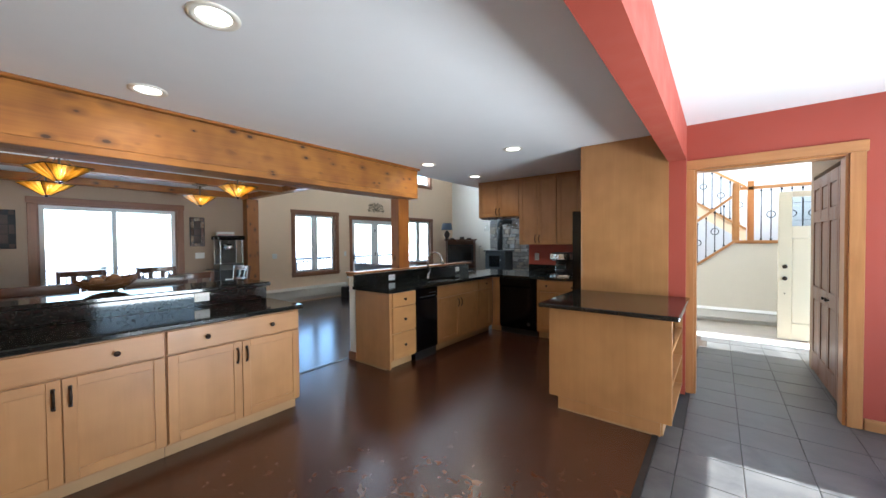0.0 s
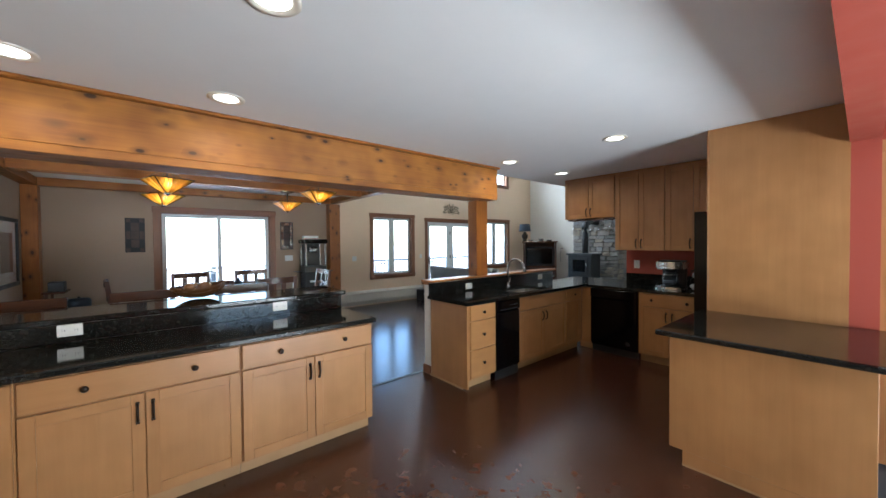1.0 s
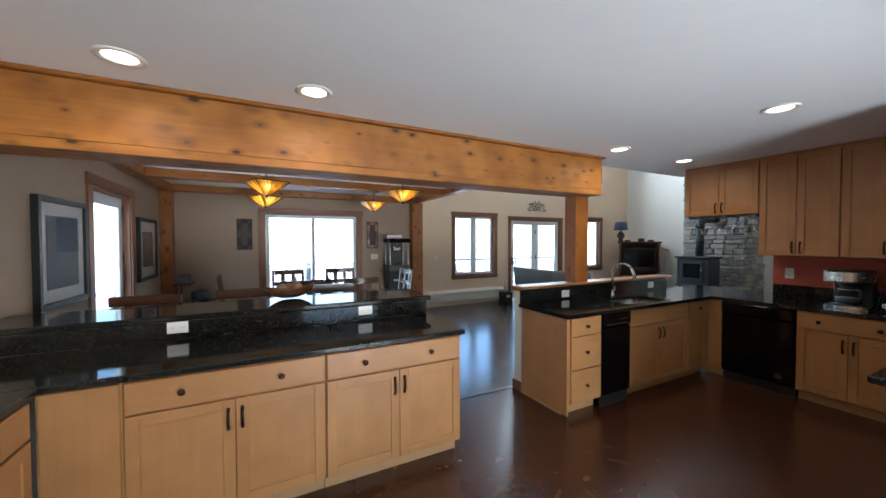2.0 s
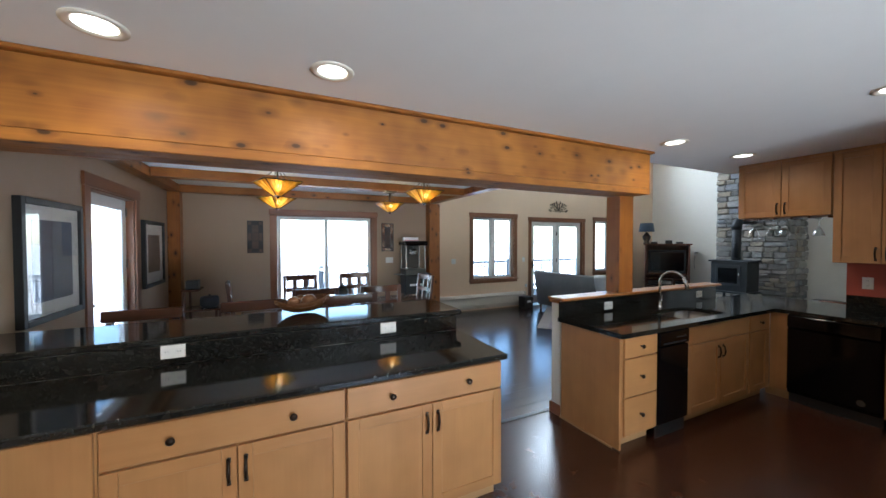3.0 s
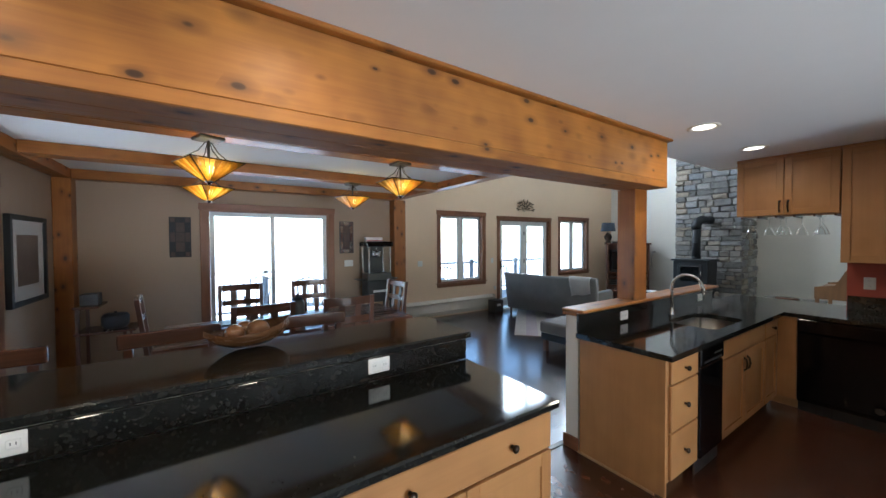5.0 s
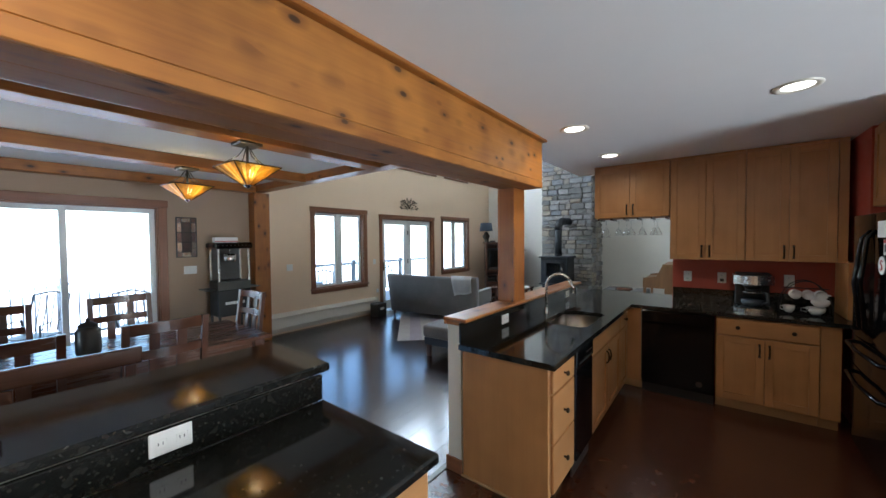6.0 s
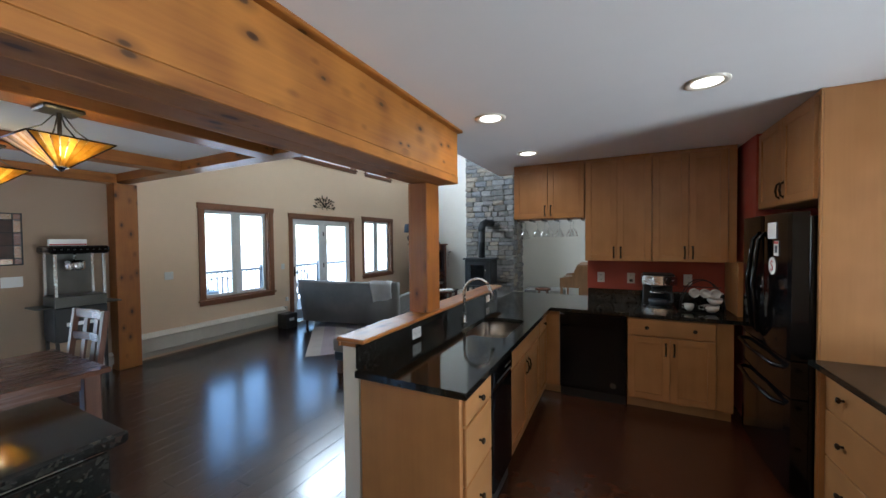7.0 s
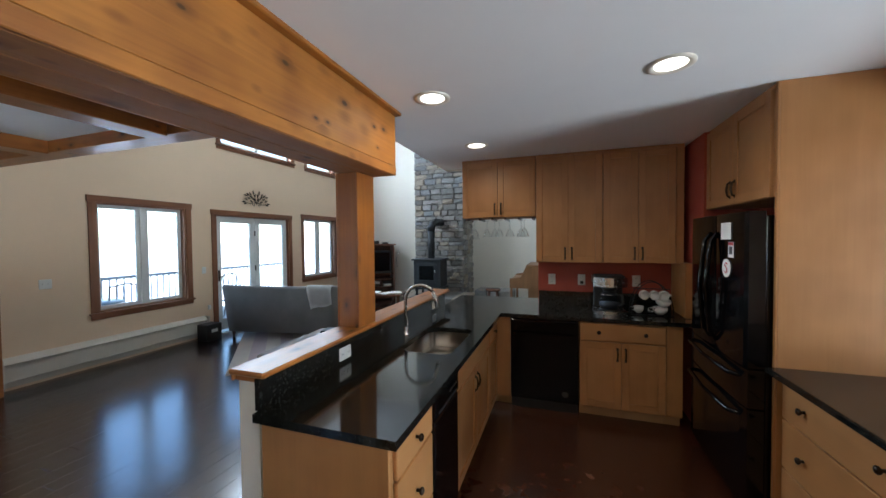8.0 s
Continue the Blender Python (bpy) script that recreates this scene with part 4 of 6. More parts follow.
# sink and faucet
e = thing("kitchen_sink", pose((SX0 + SX1) / 2, (SY0 + SY1) / 2, 0.712), "undermount stainless steel sink", "sink")
bm = bmesh.new()
hx, hy = (SX1 - SX0) / 2 + 0.012, (SY1 - SY0) / 2 + 0.012
box(bm, -hx, hx, -hy, hy, 0.0, 0.168)
bm.faces.ensure_lookup_table()
bmesh.ops.delete(bm, geom=[f for f in bm.faces if f.calc_center_median().z > 0.167], context="FACES")
bmesh.ops.bevel(bm, geom=[ed for ed in bm.edges if not ed.is_boundary], offset=0.05, segments=4, affect="EDGES")
part("basin", bm, "sink", e, smooth=True)
lathe("drain", "chrome", e, [(0.0, 0.004), (0.035, 0.004), (0.042, 0.001)], (0, 0, 0.001))
e = thing("faucet", pose(-3.385, 3.985, 0.918, 0, 0, 14), "tall brushed steel gooseneck faucet", "faucet")
lathe("base", "steel", e, [(0.0, 0), (0.028, 0), (0.028, 0.006), (0.019, 0.03), (0.017, 0.06), (0.0, 0.06)])
arc = [(0.0, 0, 0.05), (0, 0, 0.26)] + [(0.115 - 0.115 * math.cos(a), 0, 0.26 + 0.115 * math.sin(a)) for a in [i * math.pi / 10 for i in range(1, 9)]]
bar("neck", "steel", e, arc, 0.013, 12)
bar("spray_head", "steel", e, [arc[-1], (0.232, 0, 0.27), (0.245, 0, 0.205)], [0.014, 0.017, 0.019], 12)
bar("lever", "steel", e, [(0, 0.015, 0.05), (0.0, 0.045, 0.06), (0.0, 0.075, 0.12)], [0.009, 0.008, 0.006], 10)


# ---- outlets and switches ----
def plate(m, kind, label, w=0.075, h=0.115):
    e = thing("outlet" if kind == "outlet" else "light_switch", m, label, kind if kind == "outlet" else "switch", "wall plates")
    bx("plate", "plastic", e, -w / 2, w / 2, -0.006, 0, -h / 2, h / 2, 0.003)
    if kind == "outlet":
        wide = w > h
        for s in (-1, 1):
            cx, cz = (s * 0.028, 0) if wide else (0, s * 0.026)
            bx("socket", "plastic", e, cx - 0.016, cx + 0.016, -0.008, -0.0062, cz - 0.014, cz + 0.014, 0.002)
            for k in (-0.006, 0.006):
                bx("slot", "dark_ink", e, cx + k - 0.0012, cx + k + 0.0012, -0.0086, -0.0082, cz - 0.004, cz + 0.006, 0)
    else:
        n = 2 if w > 0.09 else 1
        for i in range(n):
            cx = (i - (n - 1) / 2) * 0.046
            bx("toggle", "plastic", e, cx - 0.005, cx + 0.005, -0.016, -0.0062, -0.002, 0.012, 0.002)
    return e


for x, y, z in ((-3.499, -0.123, 0.993), (-3.499, 1.117, 0.992), (-3.477, 3.335, 0.975), (-3.477, 4.85, 0.985)):
    plate(pose(x, y, z, 0, 0, 90), "outlet", "white outlet on the granite splashback", 0.115, 0.075)
plate(pose(-2.372, 5.599, 1.19), "outlet", "white outlet on the red wall")
plate(pose(-2.07, 5.599, 1.19), "outlet", "white outlet on the red wall with a plug")
plate(pose(-1.55, 5.599, 1.19), "outlet", "white outlet on the red wall behind the cups")
plate(pose(WEST, 2.53, 1.22, 0, 0, 90), "switch", "white double light switch under the mirror", 0.16, 0.115)
plate(pose(WEST, 4.02, 1.15, 0, 0, 90), "switch", "white double light switch on the cream wall", 0.115, 0.115)
plate(pose(WEST, 5.98, 1.15, 0, 0, 90), "switch", "white light switch beside the french doors")


# ---- ceiling lights ----
def can_light(x, y, z=CEIL):
    e = thing("recessed_light", pose(x, y, z), "lit round recessed ceiling light with white trim", "ceiling light", "recessed lights")
    lathe("trim", "can_trim", e, [(0.105, 0.0), (0.105, -0.006), (0.088, -0.010), (0.072, -0.004), (0.068, 0.0)], n=32)
    lathe("lens", "can_glow", e, [(0.0, -0.003), (0.070, -0.003)], n=32)
    d = bpy.data.lights.new("recessed_lamp", "SPOT")
    d.energy, d.color, d.spot_size, d.spot_blend, d.shadow_soft_size = CAN_WATTS, (1.0, 0.80, 0.56), radians(172), 0.75, 0.06
    l = new("recessed_lamp", d)
    l.matrix_world = look((x, y, z - 0.03), (x, y, 0))
    return e


CAN_WATTS = 2.3
for x, y in ((-2.95, -0.235), (-1.76, -0.235), (-2.945, 0.668), (-1.765, 0.65), (-2.99, 3.55), (-1.772, 3.56), (-2.986, 4.66)):
    can_light(x, y)


def art_glass_lamp(x, y, turn):
    e = thing("pendant_lamp", pose(x, y, 2.41, 0, 0, turn), "lit square art-glass pendant in amber with bronze canopy", "pendant lamp", "dining pendants")
    bx("canopy", "pewter", e, -0.088, 0.088, -0.088, 0.088, -0.024, 0.0, 0.008)
    bar("stem", "pewter", e, [(0, 0, -0.025), (0, 0, -0.30)], 0.010, 10)
    for a in range(4):
        c, s = math.cos(a * math.pi / 2), math.sin(a * math.pi / 2)
        bar("arm", "pewter", e, [(0.02 * c, 0.02 * s, -0.035), (0.07 * c, 0.07 * s, -0.11), (0.18 * c, 0.18 * s, -0.186)], 0.004, 6)
    top, low, zt, zl = 0.183, 0.028, -0.19, -0.335
    for a in range(4):
        rot = Matrix.Rotation(a * math.pi / 2, 3, "Z")
        n = 9
        for i in range(n):
            bm = bmesh.new()
            u0, u1 = -1 + 2 * i / n + 0.014, -1 + 2 * (i + 1) / n - 0.014
            q = [(rot @ Vector(p)) for p in ((u0 * low, -low, zl), (u1 * low, -low, zl), (u1 * top, -top, zt), (u0 * top, -top, zt))]
            q2 = [v + Vector((0, 0, 0.004)) for v in q]
            va, vb = [bm.verts.new(v) for v in q], [bm.verts.new(v) for v in q2]
            bm.faces.new(va)
            bm.faces.new(vb[::-1])
            for k in range(4):
                bm.faces.new((va[k], vb[k], vb[(k + 1) % 4], va[(k + 1) % 4]))
            part("glass_piece", bm, "amber", e)
        c1, c2 = rot @ Vector((-top, -top, zt)), rot @ Vector((top, -top, zt))
        bar("rim", "bronze", e, [c1, c2], 0.005, 6)
        bar("rib", "bronze", e, [c1, rot @ Vector((-low, -low, zl))], 0.004, 6)
    lathe("finial", "chrome", e, [(0.0, -0.362), (0.012, -0.357), (0.016, -0.348), (0.034, -0.338), (0.034, -0.330), (0.0, -0.330)], n=12)
    lathe("bulb", "bulb", e, [(0.0, -0.285), (0.02, -0.275), (0.026, -0.255), (0.018, -0.225), (0.0, -0.215)], (0.05, 0.0, 0.0), n=12)
    d = bpy.data.lights.new("pendant_bulb", "POINT")
    d.energy, d.color, d.shadow_soft_size = PENDANT_WATTS, (1.0, 0.74, 0.38), 0.04
    l = new("pendant_bulb", d)
    l.location = (x + 0.05, y, 2.41 - 0.20)
    return e


PENDANT_WATTS = 0.55
for x, y, turn in ((-5.10, 0.43, 20), (-5.10, 2.06, 2), (-6.58, 0.43, 32), (-6.58, 2.08, 4)):
    art_glass_lamp(x, y, turn)


# ---- dining room ----
def chair(m, label, name="dining_chair", seat_z=0.46, top=1.10, w=0.48):
    e = thing(name, m, label, "chair", "chairs round the table")
    h = w / 2
    for x in (-h + 0.022, h - 0.022):
        bm = bmesh.new()
        prism(bm, [(x - 0.02, -0.21), (x + 0.02, -0.21), (x + 0.02, -0.17), (x - 0.02, -0.17)], 0, seat_z - 0.03)
        part("leg", bm, "dark_z", e)
        bm = bmesh.new()
        for z0, z1, y0, y1 in ((0, seat_z, 0.19, 0.19), (seat_z, top, 0.19, 0.27)):
            v = [bm.verts.new((x + sx * 0.019, y + sy * 0.018, z)) for z, y in ((z0, y0), (z1, y1)) for sx, sy in ((-1, -1), (1, -1), (1, 1), (-1, 1))]
            for q in ((0, 3, 2, 1), (4, 5, 6, 7), (0, 1, 5, 4), (1, 2, 6, 5), (2, 3, 7, 6), (3, 0, 4, 7)):
                bm.faces.new([v[i] for i in q])
        part("stile", bm, "dark_z", e)
    bx("seat", "dark_x", e, -h, h, -0.23, 0.20, seat_z - 0.03, seat_z, 0.008)
    bx("apron", "dark_x", e, -h + 0.045, h - 0.045, -0.205, -0.185, seat_z - 0.09, seat_z - 0.032, 0.002)
    for z0, z1 in ((top - 0.075, top - 0.002), (top - 0.245, top - 0.185), (seat_z + 0.13, seat_z + 0.18)):
        yc = 0.19 + 0.08 * ((z0 + z1) / 2 - seat_z) / (top - seat_z)
        n = 6
        bm = bmesh.new()
        pts = [(-h + 0.043 + (w - 0.086) * i / n, yc + 0.022 * math.sin(math.pi * i / n)) for i in range(n + 1)]
        prism(bm, [(x, y - 0.011) for x, y in pts] + [(x, y + 0.011) for x, y in pts[::-1]], z0, z1)
        part("rail", bm, "dark_x", e)
    for x in (-w / 6 + 0.005, w / 6 - 0.005):
        bm = bmesh.new()
        z0, z1 = seat_z + 0.182, top - 0.247
        for a, b in ((z0, z1), (top - 0.184, top - 0.076)):
            y0 = 0.209 + 0.08 * (a - seat_z) / (top - seat_z)
            y1 = 0.209 + 0.08 * (b - seat_z) / (top - seat_z)
            v = [bm.verts.new((x + sx * 0.028, y + sy * 0.008, z)) for z, y in ((a, y0), (b, y1)) for sx, sy in ((-1, -1), (1, -1), (1, 1), (-1, 1))]
            for q in ((0, 3, 2, 1), (4, 5, 6, 7), (0, 1, 5, 4), (1, 2, 6, 5), (2, 3, 7, 6), (3, 0, 4, 7)):
                bm.faces.new([v[i] for i in q])
        part("slat", bm, "dark_z", e)
    for x in (-h + 0.022, h - 0.022):
        bx("stretcher", "dark_y", e, x - 0.012, x + 0.012, -0.168, 0.17, 0.16, 0.19, 0.002)
    return e


first = chair(pose(-5.34, 0.79, 0, 0, 0, -90), "dark-stained wooden dining chair with open slatted back")
for x, y, a in ((-5.32, 1.50, -90), (-6.52, 0.74, 90), (-6.52, 1.55, 90), (-6.0, 2.20, 4), (-6.22, 0.13, 184)):
    copy_thing(first, pose(x, y, 0, 0, 0, a))

e = thing("dining_table", pose(-5.92, 1.20, 0), "dark walnut dining table with a glossy plank top", "table")
for i in range(6):
    bx("plank", "dark_y", e, -0.50 + i * 0.1668, -0.50 + (i + 1) * 0.1668 - 0.001, -1.17, 1.17, 0.72, 0.755, 0.003)
for x in (-0.43, 0.43):
    bx("apron", "dark_y", e, x - 0.011, x + 0.011, -1.03, 1.03, 0.63, 0.719, 0.002)
    for y in (-1.08, 1.08):
        bx("leg", "dark_z", e, x - 0.045, x + 0.045, y - 0.045, y + 0.045, 0, 0.719, 0.006)
for y in (-1.08, 1.08):
    bx("apron", "dark_x", e, -0.383, 0.383, y - 0.011, y + 0.011, 0.63, 0.719, 0.002)

e = thing("canister", pose(-5.95, 1.22, 0.756), "dark glazed canister with a knobbed lid on the table", "canister")
lathe("body", "pewter", e, [(0.0, 0), (0.065, 0.0), (0.075, 0.03), (0.075, 0.19), (0.055, 0.22), (0.0, 0.22)])
lathe("lid", "matt_black", e, [(0.06, 0.221), (0.058, 0.235), (0.03, 0.255), (0.012, 0.26), (0.016, 0.28), (0.0, 0.29)])
for dx in (-0.5, 0.42):
    e = thing("place_tray", pose(-5.92 + dx * 0.5, 1.0 + dx, 0.756), "small pale tray lying on the dining table", "tray")
    bx("tray", "pewter", e, -0.11, 0.11, -0.16, 0.16, 0, 0.012, 0.004)


def stool(m):
    e = thing("bar_stool", m, "dark brown wooden bar stool with a broad top rail", "stool", "bar stools")
    for x in (-0.19, 0.19):
        for y in (-0.18, 0.18):
            bx("leg", "dark_z", e, x - 0.02, x + 0.02, y - 0.02, y + 0.02, 0, 0.72 if y < 0 else 1.035, 0.003)
    bx("seat", "dark_x", e, -0.22, 0.22, -0.21, 0.155, 0.722, 0.76, 0.01)
    bx("top_rail", "dark_x", e, -0.235, 0.235, 0.165, 0.195, 1.037, 1.118, 0.006)
    bx("mid_rail", "dark_x", e, -0.169, 0.169, 0.17, 0.19, 0.90, 0.94, 0.003)
    for z, y in ((0.28, -0.18), (0.36, 0.18)):
        bx("footrest", "dark_x", e, -0.169, 0.169, y - 0.012, y + 0.012, z, z + 0.035, 0.003)
    for x in (-0.19, 0.19):
        bx("stretcher", "dark_y", e, x - 0.01, x + 0.01, -0.159, 0.159, 0.44, 0.47, 0.003)
    return e


st = stool(pose(-4.14, -0.47, 0, 0, 0, 90))
copy_thing(st, pose(-4.20, 0.24, 0, 0, 0, 91))
copy_thing(st, pose(-4.18, 0.98, 0, 0, 0, 88))

# carved bowl on the raised bar
e = thing("wooden_bowl", pose(-3.93, 0.585, 1.0695, 0, 0, 8), "carved boat-shaped olive wood bowl holding wooden fruit", "bowl")
bm = bmesh.new()
rows = []
NU, NV = 24, 14
for i in range(NU + 1):
    u = -1 + 2 * i / NU
    yy = 0.2 * u
    half = 0.125 * max(0.02, 1 - abs(u) ** 2.4)
    keel = 0.002 + 0.085 * abs(u) ** 2.6
    rim = 0.094 + 0.026 * abs(u) ** 3 + 0.022 * max(0.0, u) ** 2 + 0.010 * math.sin(3.0 * u + 0.6)
    row = []
    for j in range(NV + 1):
        a = math.pi * j / NV
        row.append(bm.verts.new((half * math.cos(a), yy, keel + (rim - keel) * (1 - math.sin(a)) ** 0.75)))
    rows.append(row)
for a, b in zip(rows, rows[1:]):
    for j in range(NV):
        bm.faces.new((a[j], a[j + 1], b[j + 1], b[j]))
bmesh.ops.solidify(bm, geom=list(bm.faces), thickness=0.009)
part("bowl_body", bm, "bowl", e, smooth=True)
for x, y, r in ((0.01, 0.04, 0.058), (0.02, -0.07, 0.050), (-0.04, -0.01, 0.048)):
    lathe("wooden_fruit", "bowl", e, [(r * math.sin(math.pi * k / 10), 0.080 - r * math.cos(math.pi * k / 10)) for k in range(11)], (x, y, 0.0), 18)


def framed(name, m, w, h, border, mat_w, frame_mt, art, label, category="picture", depth=0.03):
    """A frame that hangs flat: local x along the wall, -y into the room."""
    e = thing(name, m, label, category)
    a, b = w / 2, h / 2
    bx("frame_side", frame_mt, e, -a, -a + border, -depth, 0, -b, b, 0.003)
    bx("frame_side", frame_mt, e, a - border, a, -depth, 0, -b, b, 0.003)
    bx("frame_side", frame_mt, e, -a + border, a - border, -depth, 0, -b, -b + border, 0.003)
    bx("frame_side", frame_mt, e, -a + border, a - border, -depth, 0, b - border, b, 0.003)
    if mat_w:
        bx("mount", "paper", e, -a + border, a - border, -depth * 0.5, -0.001, -b + border, b - border, 0)
    k = border + mat_w
    bx("print", art, e, -a + k, a - k, -depth * 0.5 - 0.002, -depth * 0.5, -b + k, b - k, 0)
    g = bx("glazing", "glass", e, -a + border, a - border, -depth * 0.7 - 0.002, -depth * 0.7, -b + border, b - border, 0)
    g.visible_shadow = False
    return e


framed("framed_picture", pose(-4.715, SOUTH, 1.47, 0, 0, 180), 0.815, 0.875, 0.045, 0.10, "matt_black", "print_blue", "large black-framed print with white mount on the taupe wall", depth=0.045)
framed("framed_picture", pose(-7.145, SOUTH, 1.445, 0, 0, 180), 0.88, 0.88, 0.05, 0.14, "matt_black", "print_warm", "dark figure print in a black frame with white mount", depth=0.045)


def leaded(yc, rim_panes, label):
    e = thing("leaded_mirror", pose(WEST, yc, 1.688, 0, 0, 90), label, "mirror", "leaded mirrors")
    w, h = 0.125, 0.285
    bx("back", "matt_black", e, -w, w, -0.012, 0, -h, h, 0.002)
    xs, zs = (-w + 0.008, -0.055, 0.055, w - 0.008), (-h + 0.008, -0.21, -0.07, 0.07, 0.21, h - 0.008)
    for i in range(3):
        for j in range(5):
            art = "print_warm" if (i == 1 and 0 < j < 4) else rim_panes[(i + j) % 2]
            bx("pane", art, e, xs[i] + 0.004, xs[i + 1] - 0.004, -0.018, -0.0125, zs[j] + 0.004, zs[j + 1] - 0.004, 0.002)
    for x0, x1, z0, z1 in ((-w, -w + 0.01, -h, h), (w - 0.01, w, -h, h), (-w + 0.01, w - 0.01, -h, -h + 0.01), (-w + 0.01, w - 0.01, h - 0.01, h)):
        bx("rim", "iron", e, x0, x1, -0.022, -0.0185, z0, z1, 0.001)
    return e


leaded(0.09, ("print_warm", "matt_black"), "narrow leaded glass mirror with dark inset beside the sliding door")
leaded(2.49, ("smoked_mirror", "old_mirror"), "narrow leaded glass mirror with arched figure beside the sliding door")

# popcorn cart
e = thing("popcorn_cart", pose(-7.78, 2.93, 0, 0, 0, 90), "black popcorn cart with a glass and steel kettle case", "popcorn machine")
for x in (-0.2, 0.2):
    for y in (-0.14, 0.14):
        bx("leg", "matt_black", e, x - 0.014, x + 0.014, y - 0.014, y + 0.014, 0, 0.55, 0.002)
bx("cabinet", "matt_black", e, -0.22, 0.22, -0.16, 0.16, 0.551, 0.93, 0.01)
bx("sign_bar", "paper", e, -0.13, 0.13, -0.163, -0.1605, 0.72, 0.76, 0)
for s in (-1, 1):
    bx("side_shelf", "pewter", e, s * 0.222, s * 0.36, -0.15, 0.15, 0.935, 0.95, 0.003)
bx("deck", "pewter", e, -0.218, 0.218, -0.165, 0.165, 0.932, 1.05, 0.005)
for x in (-0.2, 0.2):
    for y in (-0.15, 0.15):
        bx("corner_bar", "steel", e, x - 0.012, x + 0.012, y - 0.012, y + 0.012, 1.051, 1.52, 0.002)
g = bx("glass_front", "glass", e, -0.187, 0.187, -0.155, -0.150, 1.052, 1.519, 0)
g.visible_shadow = False
bx("back_panel", "pewter", e, -0.187, 0.187, 0.14, 0.15, 1.052, 1.519, 0.001)
lathe("kettle", "steel", e, [(0.0, 0), (0.075, 0.0), (0.085, 0.02), (0.085, 0.10), (0.06, 0.115), (0.0, 0.115)], (0, 0, 1.33))
bar("kettle_arm", "steel", e, [(0, 0, 1.44), (0, 0, 1.52)], 0.008)
bx("canopy", "black", e, -0.25, 0.25, -0.19, 0.19, 1.521, 1.61, 0.02)
for i in range(9):
    lathe("marquee_bulb", "pewter", e, [(0.0, 0.012), (0.010, 0.008), (0.012, 0.0), (0.0, -0.002)], (-0.21 + i * 0.052, -0.185, 1.565), 8)
e = thing("paper_box", pose(-7.78, 2.88, 1.61, 0, 0, 80), "flat white and pink paper carton on the popcorn cart", "carton")
bx("carton", "paper", e, -0.15, 0.14, -0.09, 0.09, 0.001, 0.075, 0.003)
bx("carton_band", "red_ink", e, -0.15, 0.14, -0.0915, -0.0905, 0.01, 0.022, 0)

# side table in the corner, with a dark pot
e = thing("side_table", pose(-7.62, -0.62, 0), "small dark two-tier corner table", "table")
for x in (-0.2, 0.2):
    for y in (-0.2, 0.2):
        bx("leg", "dark_z", e, x - 0.015, x + 0.015, y - 0.015, y + 0.015, 0, 0.86 if y < 0 else 0.56, 0.002)
bx("shelf", "dark_x", e, -0.23, 0.23, -0.23, 0.30, 0.561, 0.585, 0.004)
bx("top", "dark_x", e, -0.22, 0.22, -0.24, -0.02, 0.861, 0.885, 0.004)
e = thing("dark_pot", pose(-7.6, -0.53, 0.586), "round black cooking pot on the corner table", "pot")
lathe("pot_body", "iron", e, [(0.0, 0), (0.10, 0.0), (0.13, 0.05), (0.13, 0.14), (0.11, 0.17), (0.0, 0.175)])
lathe("lid_knob", "iron", e, [(0.012, 0.175), (0.016, 0.195), (0.0, 0.2)])
e = thing("dark_box", pose(-7.6, -0.74, 0.886), "dark box on the corner table", "box")
bx("box_body", "leather", e, -0.09, 0.09, -0.08, 0.08, 0, 0.13, 0.006)


# ---- baseboard heaters ----
def heater(name, m, length, mt="heater"):
    e = tagged(thing(name, m, "long enamelled baseboard heater", "heater", "baseboard heaters"))
    bx("back_plate", mt, e, 0, length, -0.012, 0, 0.02, 0.215, 0.002)
    bm = bmesh.new()
    prism(bm, [(-0.062, 0.07), (-0.05, 0.065), (-0.05, 0.16), (-0.062, 0.165)], 0.03, length - 0.03)
    for v in bm.verts:
        x, y, z = v.co
        v.co = (z, x, y)
    part("front_cover", bm, mt, e)
    bm = bmesh.new()
    prism(bm, [(-0.062, 0.175), (-0.012, 0.205), (-0.012, 0.213), (-0.064, 0.183)], 0.03, length - 0.03)
    for v in bm.verts:
        x, y, z = v.co
        v.co = (z, x, y)
    part("top_louver", bm, mt, e)
    for x in (0, length - 0.03):
        bx("end_cap", mt, e, x, x + 0.03, -0.068, -0.0125, 0.018, 0.214, 0.004)
    bx("fin_pipe", "matt_black", e, 0.03, length - 0.03, -0.045, -0.0125, 0.09, 0.15, 0.002)
    return e


def scaled(e, k):
    e.scale = (1, k, k)
    return e


scaled(heater("baseboard_heater", pose(WEST, 3.60, 0, 0, 0, 90), 2.38), 1.72)
scaled(heater("baseboard_heater", pose(-0.9, 7.9, 0), 1.75, "vinyl"), 1.2)
scaled(heater("baseboard_heater", pose(WEST, 2.42, 0, 0, 0, 90), 0.98), 1.0)

